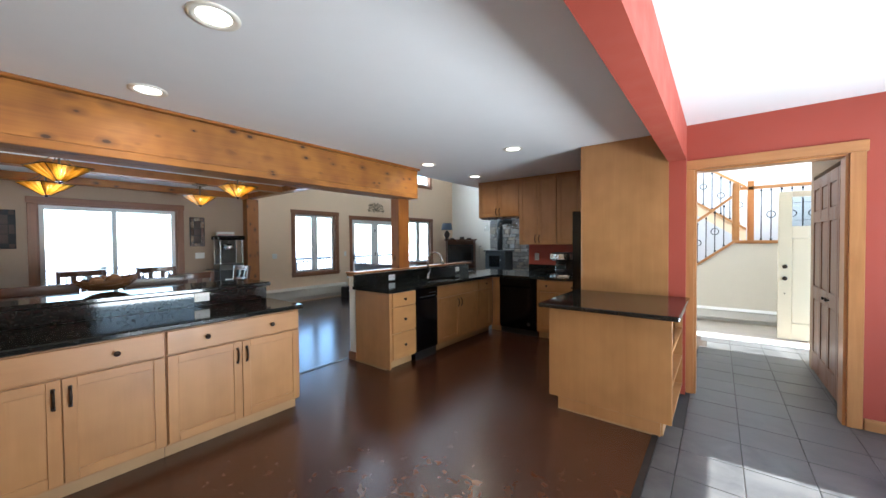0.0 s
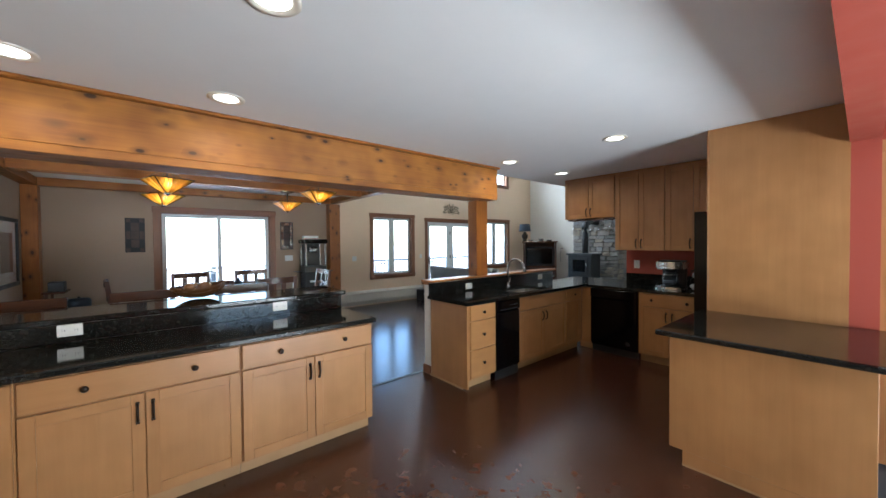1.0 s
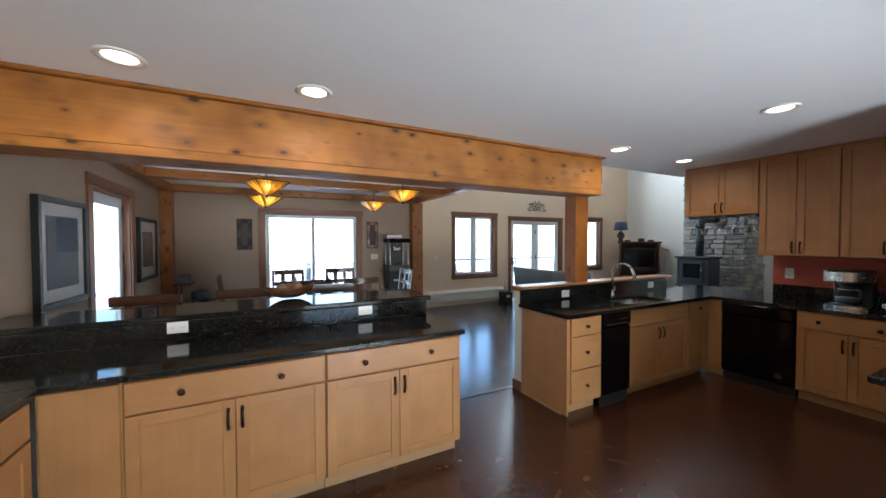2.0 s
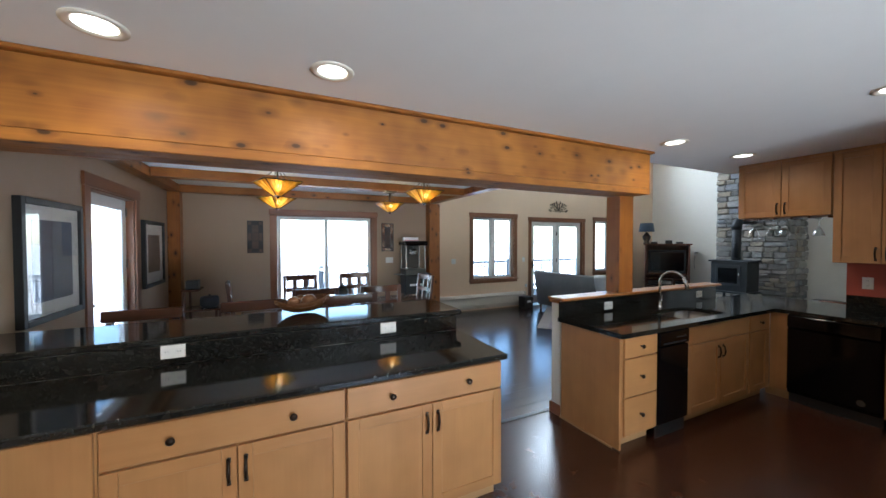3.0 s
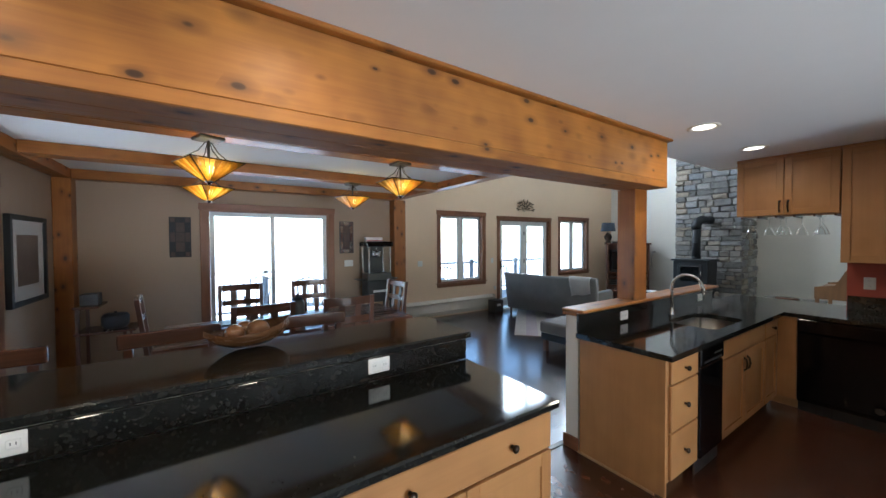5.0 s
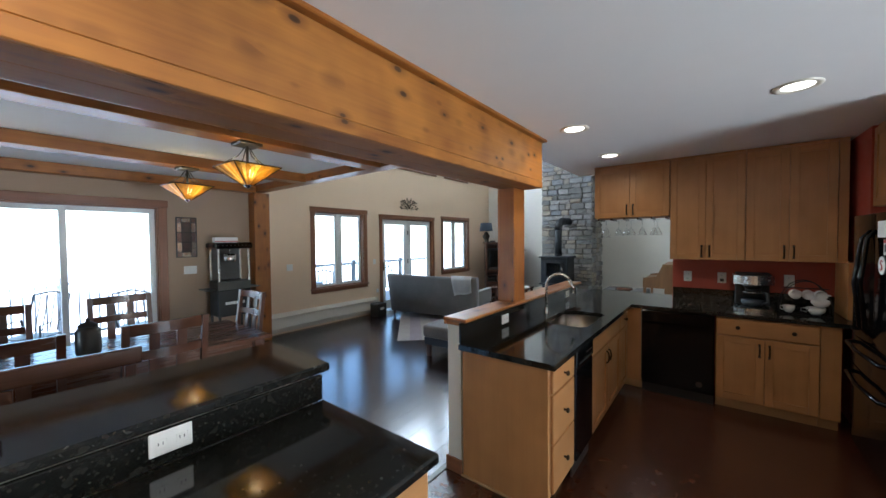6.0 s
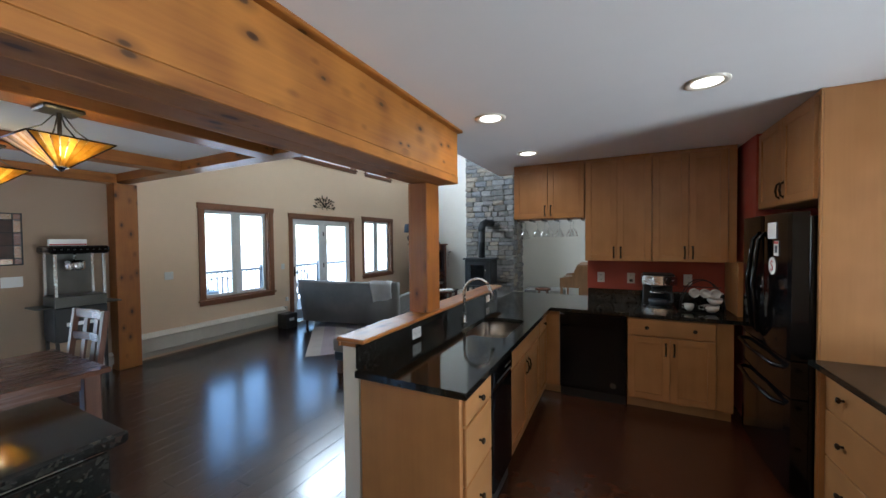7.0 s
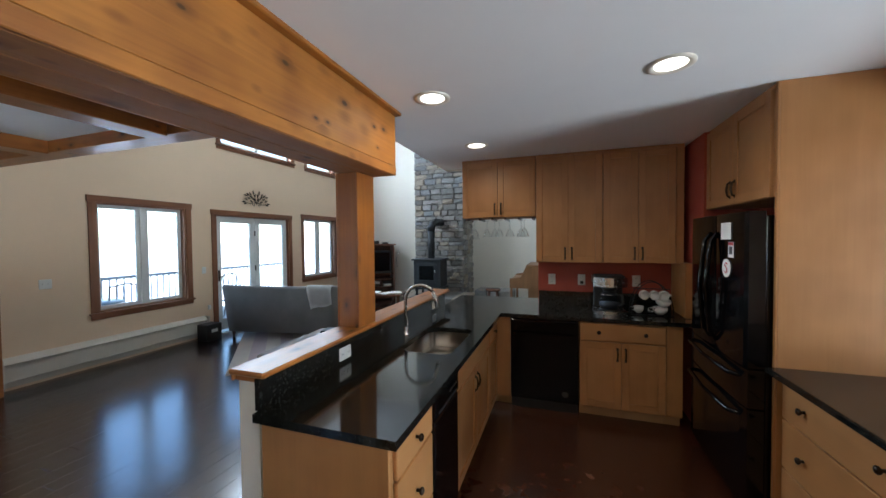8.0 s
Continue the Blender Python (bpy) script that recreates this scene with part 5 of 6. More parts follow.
# scrollwork over the french doors
e = thing("wall_ornament", pose(WEST, 7.10, 2.36, 0, 0, 90), "dark iron leaf scroll ornament over the french doors", "ornament")
bar("stem", "bronze", e, [(-0.32, -0.012, 0.04), (-0.15, -0.016, 0.02), (0.0, -0.016, 0.06), (0.15, -0.016, 0.02), (0.32, -0.012, 0.04)], 0.005, 6)
for s in (-1, 1):
    bar("stem", "bronze", e, [(0.0, -0.015, 0.02), (s * 0.08, -0.016, 0.12), (s * 0.17, -0.014, 0.18), (s * 0.25, -0.012, 0.17)], 0.005, 6)
    bar("stem", "bronze", e, [(0.0, -0.015, 0.03), (s * 0.03, -0.016, 0.14), (s * 0.07, -0.014, 0.23)], 0.005, 6)
    bar("scroll", "bronze", e, [(s * (0.07 + 0.035 * math.cos(k * 0.7) * (1 - k / 12)), -0.014, 0.0 + 0.035 * math.sin(k * 0.7) * (1 - k / 12)) for k in range(10)], 0.004, 6)
    for x, z, a in ((0.30, 0.05, -10), (0.24, 0.10, 30), (0.26, 0.02, -30), (0.20, 0.20, 40), (0.26, 0.18, 0), (0.14, 0.21, 60), (0.07, 0.25, 80), (0.11, 0.15, 50), (0.03, 0.19, 100), (0.18, 0.13, 10), (0.12, 0.07, 30), (0.05, 0.11, 70)):
        bm = bmesh.new()
        r = 0.042
        ca, sa = math.cos(radians(a)), math.sin(radians(a))
        outline = [(-r, 0), (-r * 0.3, -0.015), (r * 0.4, -0.012), (r, 0), (r * 0.4, 0.012), (-r * 0.3, 0.015)]
        va = [bm.verts.new((s * (x + u * ca - v * sa), -0.020, z + u * sa + v * ca)) for u, v in outline]
        vb = [bm.verts.new((s * (x + u * ca - v * sa), -0.012, z + u * sa + v * ca)) for u, v in outline]
        bm.faces.new(va)
        bm.faces.new(vb[::-1])
        for k in range(6):
            bm.faces.new((va[k], va[(k + 1) % 6], vb[(k + 1) % 6], vb[k]))
        part("leaf", bm, "bronze", e)

# ---- living room ----
SOFA = pose(-7.68, 6.03, 0, 0, 0, 9)
e = thing("sofa", SOFA, "grey velvet sofa with tight back turned to the kitchen", "sofa")
L = 2.05


def cushion(name, mt, parent, x0, x1, y0, y1, z0, z1, r=0.05, label=""):
    bm = bmesh.new()
    box(bm, x0, x1, y0, y1, z0, z1, r, 3)
    return part(name, bm, mt, parent, label, True)


cushion("base", "sofa", e, 0.06, L - 0.06, 0.02, 0.85, 0.13, 0.32, 0.03)
bm = bmesh.new()
n = 14
lo, hi = [], []
for i in range(n + 1):
    x = L * i / n
    zt = 0.91 - 0.02 * math.sin(math.pi * i / n)
    lo.append((x, 0.12))
    hi.append((x, zt))
rings = []
for (x, zb), (_, zt) in zip(lo, hi):
    inset = 0.05 * (1 - 2 * x / L)
    rings.append([bm.verts.new(p) for p in ((x + inset, 0.0, zb), (x, -0.07, zt - 0.05), (x, -0.06, zt - 0.01), (x, -0.02, zt), (x, 0.08, zt - 0.01), (x + 0.6 * inset, 0.17, 0.42), (x + inset, 0.2, zb))])
for a, b in zip(rings, rings[1:]):
    for k in range(7):
        bm.faces.new((a[k], a[(k + 1) % 7], b[(k + 1) % 7], b[k]))
bm.faces.new(rings[0])
bm.faces.new(rings[-1][::-1])
part("backrest", bm, "sofa", e, smooth=True)
for x0, x1 in ((0.04, 0.15), (L - 0.15, L - 0.04)):
    cushion("arm", "sofa", e, x0, x1, 0.14, 0.86, 0.321, 0.62, 0.04)
for i in range(2):
    cushion("seat_cushion", "sofa", e, 0.155 + i * 0.87, 0.155 + (i + 1) * 0.87 - 0.004, 0.2, 0.86, 0.322, 0.46, 0.04)
for x in (0.08, L - 0.08):
    for y in (0.08, 0.78):
        lathe("leg", "dark_z", e, [(0.0, 0), (0.02, 0.0), (0.03, 0.13), (0.0, 0.13)], (x, y, 0), 10)

e = thing("throw_blanket", SOFA, "ivory throw hanging over the sofa back", "blanket")
bm = bmesh.new()
rows = []
for i in range(11):
    u = i / 10
    x0, x1 = 1.50, 1.97
    row = []
    prof = [(0.16, 0.50), (0.10, 0.84), (0.0, 0.922), (-0.055, 0.914), (-0.092, 0.85), (-0.084, 0.74), (-0.074, 0.65 - 0.02 * math.sin(u * 3)), (-0.062, 0.54 + 0.08 * u)]
    for k, (y, z) in enumerate(prof):
        sk = 0.10 * (k / 7) * (1 - u)
        row.append(bm.verts.new((x0 + (x1 - x0) * u + sk, y - 0.006 * math.sin(u * 19 + k * 0.5) - 0.006, z + 0.01 * math.sin(u * 7) * (k == 7))))
    rows.append(row)
for a, b in zip(rows, rows[1:]):
    for k in range(7):
        bm.faces.new((a[k], a[k + 1], b[k + 1], b[k]))
bmesh.ops.solidify(bm, geom=list(bm.faces), thickness=-0.012)
part("cloth", bm, "throw", e, smooth=True)

e = thing("ottoman", pose(-4.93, 5.02, 0, 0, 0, 3), "long taupe upholstered ottoman bench on dark legs", "ottoman")
cushion("cushion", "otto", e, -0.45, 0.40, -0.56, 0.62, 0.27, 0.44, 0.045)
bx("frame", "shade_navy", e, -0.43, 0.38, -0.54, 0.60, 0.17, 0.268, 0.004)
for x in (-0.38, 0.33):
    for y in (-0.49, 0.55):
        bx("leg", "dark_z", e, x - 0.03, x + 0.03, y - 0.03, y + 0.03, 0, 0.169, 0.004)
e = thing("tray", pose(-5.10, 5.46, 0.443, 0, 0, 8), "dark tray lying on the ottoman", "tray")
bx("tray_body", "matt_black", e, -0.14, 0.14, -0.1, 0.1, 0, 0.03, 0.006)

e = thing("rug", pose(-6.05, 5.95, 0, 0, 0, 43), "mauve and grey banded area rug", "rug")
for i in range(9):
    bx("band", "rug" if i % 2 else "carpet", e, -0.9 + i * 0.2, -0.9 + (i + 1) * 0.2, -0.82, 1.4, 0.001, 0.010, 0.002)

e = thing("speaker_box", pose(-7.86, 5.87, 0), "small black box with a white label beside the sofa", "box")
bx("case", "leather", e, -0.12, 0.12, -0.13, 0.13, 0, 0.27, 0.01)
bx("tag", "paper", e, 0.1205, 0.122, -0.06, 0.05, 0.14, 0.19, 0)
e = thing("small_lamp_plug", pose(WEST, 6.05, 0.50, 0, 0, 90), "small white night light plugged into the wall", "night light")
bx("plug", "plastic", e, -0.025, 0.025, -0.035, 0, -0.04, 0.04, 0.006)

# chimney of field stone: mortar core, then stones as pieces
CH_X0, CH_X1, CH_Y = -5.90, -4.58, 10.05
chimney = thing("stone_chimney", pose((CH_X0 + CH_X1) / 2, 10.5, 0), "tall chimney of stacked grey and tan field stone", "chimney")
cx, cy = (CH_X0 + CH_X1) / 2, 10.5
bx("core", "mortar", chimney, CH_X0 - cx + 0.03, CH_X1 - cx - 0.03, CH_Y - cy + 0.03, NORTH - cy, 0, VAULT - 0.002, 0)
rng = random.Random(11)


def stone_mesh(w, h, d, k):
    r = random.Random(k)
    bm = bmesh.new()
    box(bm, -w / 2, w / 2, -d, 0.0, -h / 2, h / 2, min(h, w) * 0.14, 1)
    for v in bm.verts:
        v.co += Vector((r.uniform(-1, 1) * 0.009, r.uniform(-1, 1) * 0.014, r.uniform(-1, 1) * 0.009))
    me = bpy.data.meshes.new("stone")
    bmesh.ops.recalc_face_normals(bm, faces=bm.faces)
    bm.to_mesh(me)
    bm.free()
    me.materials.append(M["stone"])
    return me


for side in (0, 1):
    z = 0.0
    while z < 4.3:
        h = rng.choice((0.08, 0.10, 0.12, 0.135, 0.16))
        length = CH_X1 - CH_X0 if side == 0 else NORTH - CH_Y
        s = 0.0
        while s < length - 0.01:
            w = rng.uniform(0.14, 0.36)
            if length - s - w < 0.1:
                w = length - s
            me = stone_mesh(w - 0.014, h - 0.014, rng.uniform(0.035, 0.065), rng.randrange(9999))
            ob = new("stone", me)
            ob.parent = chimney
            if side == 0:
                ob.matrix_basis = pose(CH_X0 + s + w / 2 - cx, CH_Y + 0.03 - cy, z + h / 2)
            else:
                ob.matrix_basis = pose(CH_X1 - 0.03 - cx, CH_Y + s + w / 2 - cy, z + h / 2, 0, 0, 90)
            s += w
        z += h
e = thing("hearth", pose(-5.2, 9.62, 0), "low stone hearth slab under the stove", "hearth")
for i in range(5):
    bx("hearth_stone", "stone", e, -0.75 + i * 0.34, -0.75 + (i + 1) * 0.34 - 0.01, -0.62, 0.42, 0, 0.32, 0.012)
for i in range(3):
    bx("hearth_stone", "stone", e, 0.96 + i * 0.3, 0.96 + (i + 1) * 0.3 - 0.01, 0.1, 0.72, 0, 0.42, 0.015)

e = thing("wood_stove", pose(-5.28, 9.52, 0.321), "black cast iron wood stove with a glass door", "stove")
bx("body", "iron", e, -0.34, 0.34, -0.24, 0.26, 0.19, 0.82, 0.015)
bx("top_plate", "iron", e, -0.38, 0.38, -0.28, 0.29, 0.821, 0.86, 0.012)
bx("base_plate", "iron", e, -0.37, 0.37, -0.27, 0.28, 0.15, 0.189, 0.01)
for x in (-0.28, 0.28):
    for y in (-0.19, 0.2):
        lathe("leg", "iron", e, [(0.0, 0), (0.035, 0.0), (0.024, 0.06), (0.045, 0.149), (0.0, 0.149)], (x, y, 0), 10)
d = bx("door", "iron", e, -0.24, 0.24, -0.265, -0.241, 0.30, 0.76, 0.01)
bx("window", "black", d, -0.18, 0.18, -0.272, -0.2655, 0.37, 0.70, 0.004, "dark stove glass")
bar("handle", "steel", d, [(0.21, -0.27, 0.50), (0.225, -0.31, 0.50), (0.225, -0.31, 0.60)], 0.009)
pipe = thing("stove_pipe", pose(-5.28, 9.60, 1.181), "black stove pipe with an elbow into the chimney", "stove pipe")
bar("pipe_run", "iron", pipe, [(0, 0, 0.001), (0, 0, 0.70)], 0.082, 18)
bar("elbow", "iron", pipe, [(0, 0, 0.67), (0, 0, 0.76), (0.015, 0.03, 0.835), (0.05, 0.12, 0.88), (0.12, 0.42, 0.88)], 0.095, 18)
for z in (0.02, 0.35, 0.68):
    lathe("collar", "iron", pipe, [(0.083, z), (0.092, z + 0.004), (0.092, z + 0.024), (0.083, z + 0.028)], n=18)

# media cabinet with television, and the lamp on it
e = thing("media_cabinet", pose(-7.22, 10.25, 0, 0, 0, 35), "dark wooden corner media cabinet with shelves", "cabinet")
for x in (-0.52, 0.48):
    bx("side", "dark_z", e, x, x + 0.04, -0.28, 0.3, 0, 1.49, 0.003)
bx("back", "dark_z", e, -0.479, 0.479, 0.28, 0.3, 0.02, 1.489, 0)
for z in (0.05, 0.34, 0.56, 0.70):
    bx("shelf", "dark_x", e, -0.479, 0.479, -0.27, 0.279, z, z + 0.025, 0.002)
bx("top", "dark_x", e, -0.56, 0.56, -0.31, 0.32, 1.491, 1.53, 0.006)
for x in (-0.16, 0.16):
    bx("divider", "dark_z", e, x - 0.01, x + 0.01, -0.26, 0.27, 0.366, 0.559, 0.001)
e = thing("television", pose(-7.22, 10.25, 0.726, 0, 0, 35), "black television set in the media cabinet", "television")
bx("case", "matt_black", e, -0.44, 0.44, -0.22, 0.05, 0.001, 0.62, 0.02)
bx("screen", "black", e, -0.39, 0.39, -0.225, -0.2205, 0.07, 0.57, 0.004)
for i in range(3):
    for j in range(2):
        u = -0.44 + i * 0.325
        p = pose(-7.22, 10.25, 0, 0, 0, 35) @ pose(u + 0.12, -0.05, 0.366 + j * 0.065)
        e = thing("game_box", p, "flat electronics box on the media shelf", "electronics", "media boxes")
        bx("case", ("matt_black", "pewter", "paper")[(i + j) % 3], e, -0.11, 0.11, -0.14, 0.12, 0, 0.05 + 0.012 * (i == 1), 0.004)
for k, dx in enumerate((-0.3, 0.05, 0.3)):
    e = thing("box", pose(-7.22, 10.25, 0, 0, 0, 35) @ pose(dx, 0, 1.531), "small dark box on top of the media cabinet", "box", "cabinet top boxes")
    bx("case", "leather", e, -0.08, 0.08, -0.06, 0.06, 0, 0.05 + 0.04 * (k == 1), 0.006)
e = thing("table_lamp", pose(-7.62, 9.98, 1.531), "table lamp with navy shade and ceramic base", "lamp")
lathe("base", "bronze", e, [(0.0, 0), (0.08, 0.0), (0.085, 0.02), (0.05, 0.05), (0.10, 0.14), (0.105, 0.20), (0.05, 0.29), (0.02, 0.32), (0.0, 0.32)])
lathe("shade", "shade_navy", e, [(0.20, 0.34), (0.165, 0.58), (0.16, 0.58), (0.195, 0.34)], n=28)
bar("stem", "bronze", e, [(0, 0, 0.32), (0, 0, 0.45)], 0.008)

e = thing("side_bench", pose(-6.1, 8.6, 0, 0, 0, 10), "low dark coffee table with papers and shelf", "table")
bx("top", "dark_x", e, -0.5, 0.5, -0.3, 0.3, 0.42, 0.455, 0.006)
bx("shelf", "dark_x", e, -0.44, 0.44, -0.25, 0.25, 0.14, 0.16, 0.004)
for x in (-0.45, 0.45):
    for y in (-0.25, 0.25):
        bx("leg", "dark_z", e, x - 0.03, x + 0.03, y - 0.03, y + 0.03, 0, 0.419, 0.004)
for i, (dx, dy, a) in enumerate(((-0.2, 0.02, 12), (0.15, -0.05, -20), (0.3, 0.1, 35))):
    e = thing("magazine", pose(-6.1 + dx, 8.6 + dy, 0.456, 0, 0, a), "pale magazine lying on the coffee table", "magazine", "magazines")
    bx("pages", "paper", e, -0.11, 0.11, -0.145, 0.145, 0, 0.012, 0.001)

e = thing("wall_bracket", pose(-6.85, NORTH, 1.25), "small pale wall bracket with a short arm and a cord", "bracket")
bx("mount", "plastic", e, -0.03, 0.03, -0.02, 0, -0.05, 0.05, 0.004)
bar("arm", "pewter", e, [(0, -0.02, 0.01), (0.04, -0.09, 0.03), (0.13, -0.12, 0.03)], 0.012)
bar("cord", "matt_black", e, [(-0.01, -0.015, -0.05), (-0.03, -0.02, -0.2), (-0.01, -0.015, -0.42)], 0.005, 6)

# small upright desk by the far wall
e = thing("spinet_desk", pose(-2.95, 9.55, 0, 0, 0, -90), "oak spinet desk with a raised music stand", "desk")
bx("body", "spinet", e, -0.5, 0.5, 0.0, 0.30, 0.60, 1.06, 0.006)
for x in (-0.54, 0.50):
    bm = bmesh.new()
    prism(bm, [(-0.36, 0.60), (-0.36, 0.80), (-0.12, 0.84), (-0.02, 1.06), (0.31, 1.06), (0.31, 0.0), (0.02, 0.0), (0.02, 0.60)], x, x + 0.04)
    for v in bm.verts:
        a, b, c = v.co
        v.co = (c, a, b)
    part("side", bm, "spinet", e)
    bx("leg", "spinet", e, x, x + 0.04, -0.35, -0.30, 0.0, 0.599, 0.004)
bx("keybed", "spinet", e, -0.499, 0.499, -0.36, -0.002, 0.64, 0.78, 0.006)
bx("lid", "spinet", e, -0.54, 0.54, -0.02, 0.33, 1.061, 1.085, 0.004)
bx("sheet", "paper", e, -0.12, 0.14, -0.03, -0.022, 0.80, 1.06, 0.001)
e = thing("piano_stool", pose(-3.75, 9.5, 0), "dark round stool by the spinet", "stool")
lathe("seat", "dark_x", e, [(0.0, 0.46), (0.17, 0.46), (0.18, 0.48), (0.16, 0.51), (0.0, 0.515)])
for a in range(4):
    bar("leg", "dark_z", e, [(0.12 * math.cos(a * 1.571 + 0.8), 0.12 * math.sin(a * 1.571 + 0.8), 0.459), (0.19 * math.cos(a * 1.571 + 0.8), 0.19 * math.sin(a * 1.571 + 0.8), 0.0)], 0.017)
e = thing("log_basket", pose(-3.85, 9.9, 0), "low dark wicker log basket by the hearth", "basket")
lathe("basket_body", "dark_z", e, [(0.0, 0.01), (0.18, 0.0), (0.24, 0.25), (0.23, 0.26), (0.17, 0.03), (0.0, 0.03)])


# ---- on the kitchen counters ----
def wine_glass(x, y, k=1.0):
    e = thing("wine_glass", pose(x, y, 1.835), "clear wine glass hanging upside down from the rack", "wine glass", "hanging glasses")
    g = lathe("stemware", "stemware", e, [(0.0, 0.0), (0.032 * k, -0.002), (0.006, -0.012), (0.0045, -0.080), (0.010, -0.092), (0.026 * k, -0.115), (0.040 * k, -0.150), (0.047 * k, -0.178 * k), (0.045 * k, -0.178 * k)], n=18)
    return e


rack = thing("glass_rack", pose(-2.90, 5.44, 1.853), "wooden stemware rack under the short wall cabinet", "rack")
for i in range(6):
    bx("runner", "dark_y", rack, -0.35 + i * 0.138, -0.335 + i * 0.138, -0.17, 0.12, -0.022, 0.0, 0.002)
for i, x in enumerate((-3.17, -3.05, -2.98, -2.90, -2.80, -2.69, -2.64)):
    wine_glass(x, 5.33 + (i % 3) * 0.09, 1.0 if i != 0 else 1.15)

e = thing("coffee_maker", pose(-1.84, 5.28, 0.919), "steel and black drip coffee maker with glass carafe", "coffee maker")
bm = bmesh.new()
prism(bm, [(-0.125 + 0.25 * k / 12, -0.12 - 0.03 * math.sin(math.pi * k / 12)) for k in range(13)] + [(0.125, 0.15), (-0.125, 0.15)], 0.0, 0.034)
part("base", bm, "steel", e)
lathe("hot_plate", "matt_black", e, [(0.0, 0.0), (0.085, 0.0), (0.082, 0.006), (0.0, 0.007)], (0.0, -0.03, 0.035))
bx("water_tank", "matt_black", e, -0.115, 0.115, 0.07, 0.148, 0.035, 0.262, 0.008)
bm = bmesh.new()
prism(bm, [(-0.13 + 0.26 * k / 12, -0.09 - 0.05 * math.sin(math.pi * k / 12)) for k in range(13)] + [(0.13, 0.152), (-0.13, 0.152)], 0.263, 0.350)
part("head", bm, "steel", e)
bx("lid", "matt_black", e, -0.115, 0.115, -0.08, 0.14, 0.3505, 0.366, 0.005)
lathe("filter_basket", "matt_black", e, [(0.0, 0.215), (0.05, 0.215), (0.075, 0.2625), (0.0, 0.2625)], (0.0, -0.03, 0.0))
car = lathe("carafe", "frost", e, [(0.0, 0.0), (0.068, 0.0), (0.082, 0.035), (0.083, 0.08), (0.062, 0.135), (0.058, 0.15)], (0.0, -0.03, 0.043))
lathe("coffee", "dark_ink", e, [(0.0, 0.004), (0.064, 0.004), (0.077, 0.035), (0.078, 0.062), (0.0, 0.062)], (0.0, -0.03, 0.043))
lathe("carafe_lid", "matt_black", e, [(0.0, 0.196), (0.055, 0.196), (0.05, 0.212), (0.0, 0.2135)], (0.0, -0.03, 0.0))
bar("carafe_band", "steel", e, [(0.063 * math.cos(a), -0.03 + 0.063 * math.sin(a), 0.183) for a in [k * math.pi / 8 for k in range(17)]], 0.007, 6)
bar("carafe_handle", "matt_black", e, [(0.055, -0.08, 0.188), (0.085, -0.125, 0.185), (0.092, -0.135, 0.11), (0.062, -0.09, 0.08)], 0.010)
for k in range(3):
    lathe("button", "matt_black", e, [(0.0, 0.0), (0.008, 0.0), (0.008, 0.004), (0.0, 0.005)], (-0.04 + 0.04 * k, -0.10, 0.3505), 10)
e.scale = (1.12, 1.05, 0.97)

rackm = pose(-1.49, 5.26, 0.919)
e = thing("cup_rack", rackm, "black wire rack for cups with arched top", "rack")
for y in (-0.05, 0.06):
    bar("arch", "iron", e, [(0.17 * math.cos(a), y, 0.02 + 0.29 * math.sin(a)) for a in [i * math.pi / 12 for i in range(13)]], 0.0045, 6)
    bar("foot_rail", "iron", e, [(-0.175, y, 0.006), (0.175, y, 0.006)], 0.005, 6)
bar("peg_rail", "iron", e, [(-0.15, 0.0, 0.24), (0.15, 0.0, 0.24)], 0.0045, 6)
for s in (-1, 1):
    bar("scroll", "iron", e, [(s * (0.03 + 0.028 * math.cos(k * 0.75) * (1 - k / 12)), -0.055, 0.05 + 0.03 * math.sin(k * 0.75) * (1 - k / 12)) for k in range(10)], 0.0035, 6)


def cup(m, r=0.042):
    c = thing("cup", m, "white china cup on the wire rack", "cup", "cups")
    lathe("cup_body", "china", c, [(0.0, 0.004), (r * 0.5, 0.0), (r * 0.95, 0.03), (r, 0.065), (r * 0.94, 0.065), (r * 0.88, 0.03), (0.0, 0.01)])
    bar("handle", "china", c, [(r * 0.95, 0, 0.055), (r * 1.5, 0, 0.05), (r * 1.5, 0, 0.025), (r * 0.9, 0, 0.018)], 0.005, 8)
    return c


first = cup(rackm @ pose(-0.085, -0.02, 0.20, 100, 0, 20))
for x, y, z, rx, rz in ((0.0, -0.02, 0.20, 100, 15), (0.08, -0.02, 0.20, 100, 10), (-0.10, -0.0, 0.012, 0, 150)):
    copy_thing(first, rackm @ pose(x, y, z, rx, 0, rz))
big = cup(rackm @ pose(0.07, -0.02, 0.012, 0, 0, 170), 0.062)
copy_thing(big, rackm @ pose(0.09, 0.0, 0.082, 14, 0, 40))
e = thing("plug", pose(-2.07, 5.592, 1.165), "black plug in the wall outlet", "plug")
bx("plug_body", "matt_black", e, -0.016, 0.016, -0.035, 0, -0.014, 0.014, 0.004)
e = thing("folded_towel", pose(-0.36, 3.72, 0.629), "yellow and green packet on the open shelf", "packet")
bx("packet_body", "amber", e, -0.06, 0.06, -0.1, 0.1, 0, 0.12, 0.01)


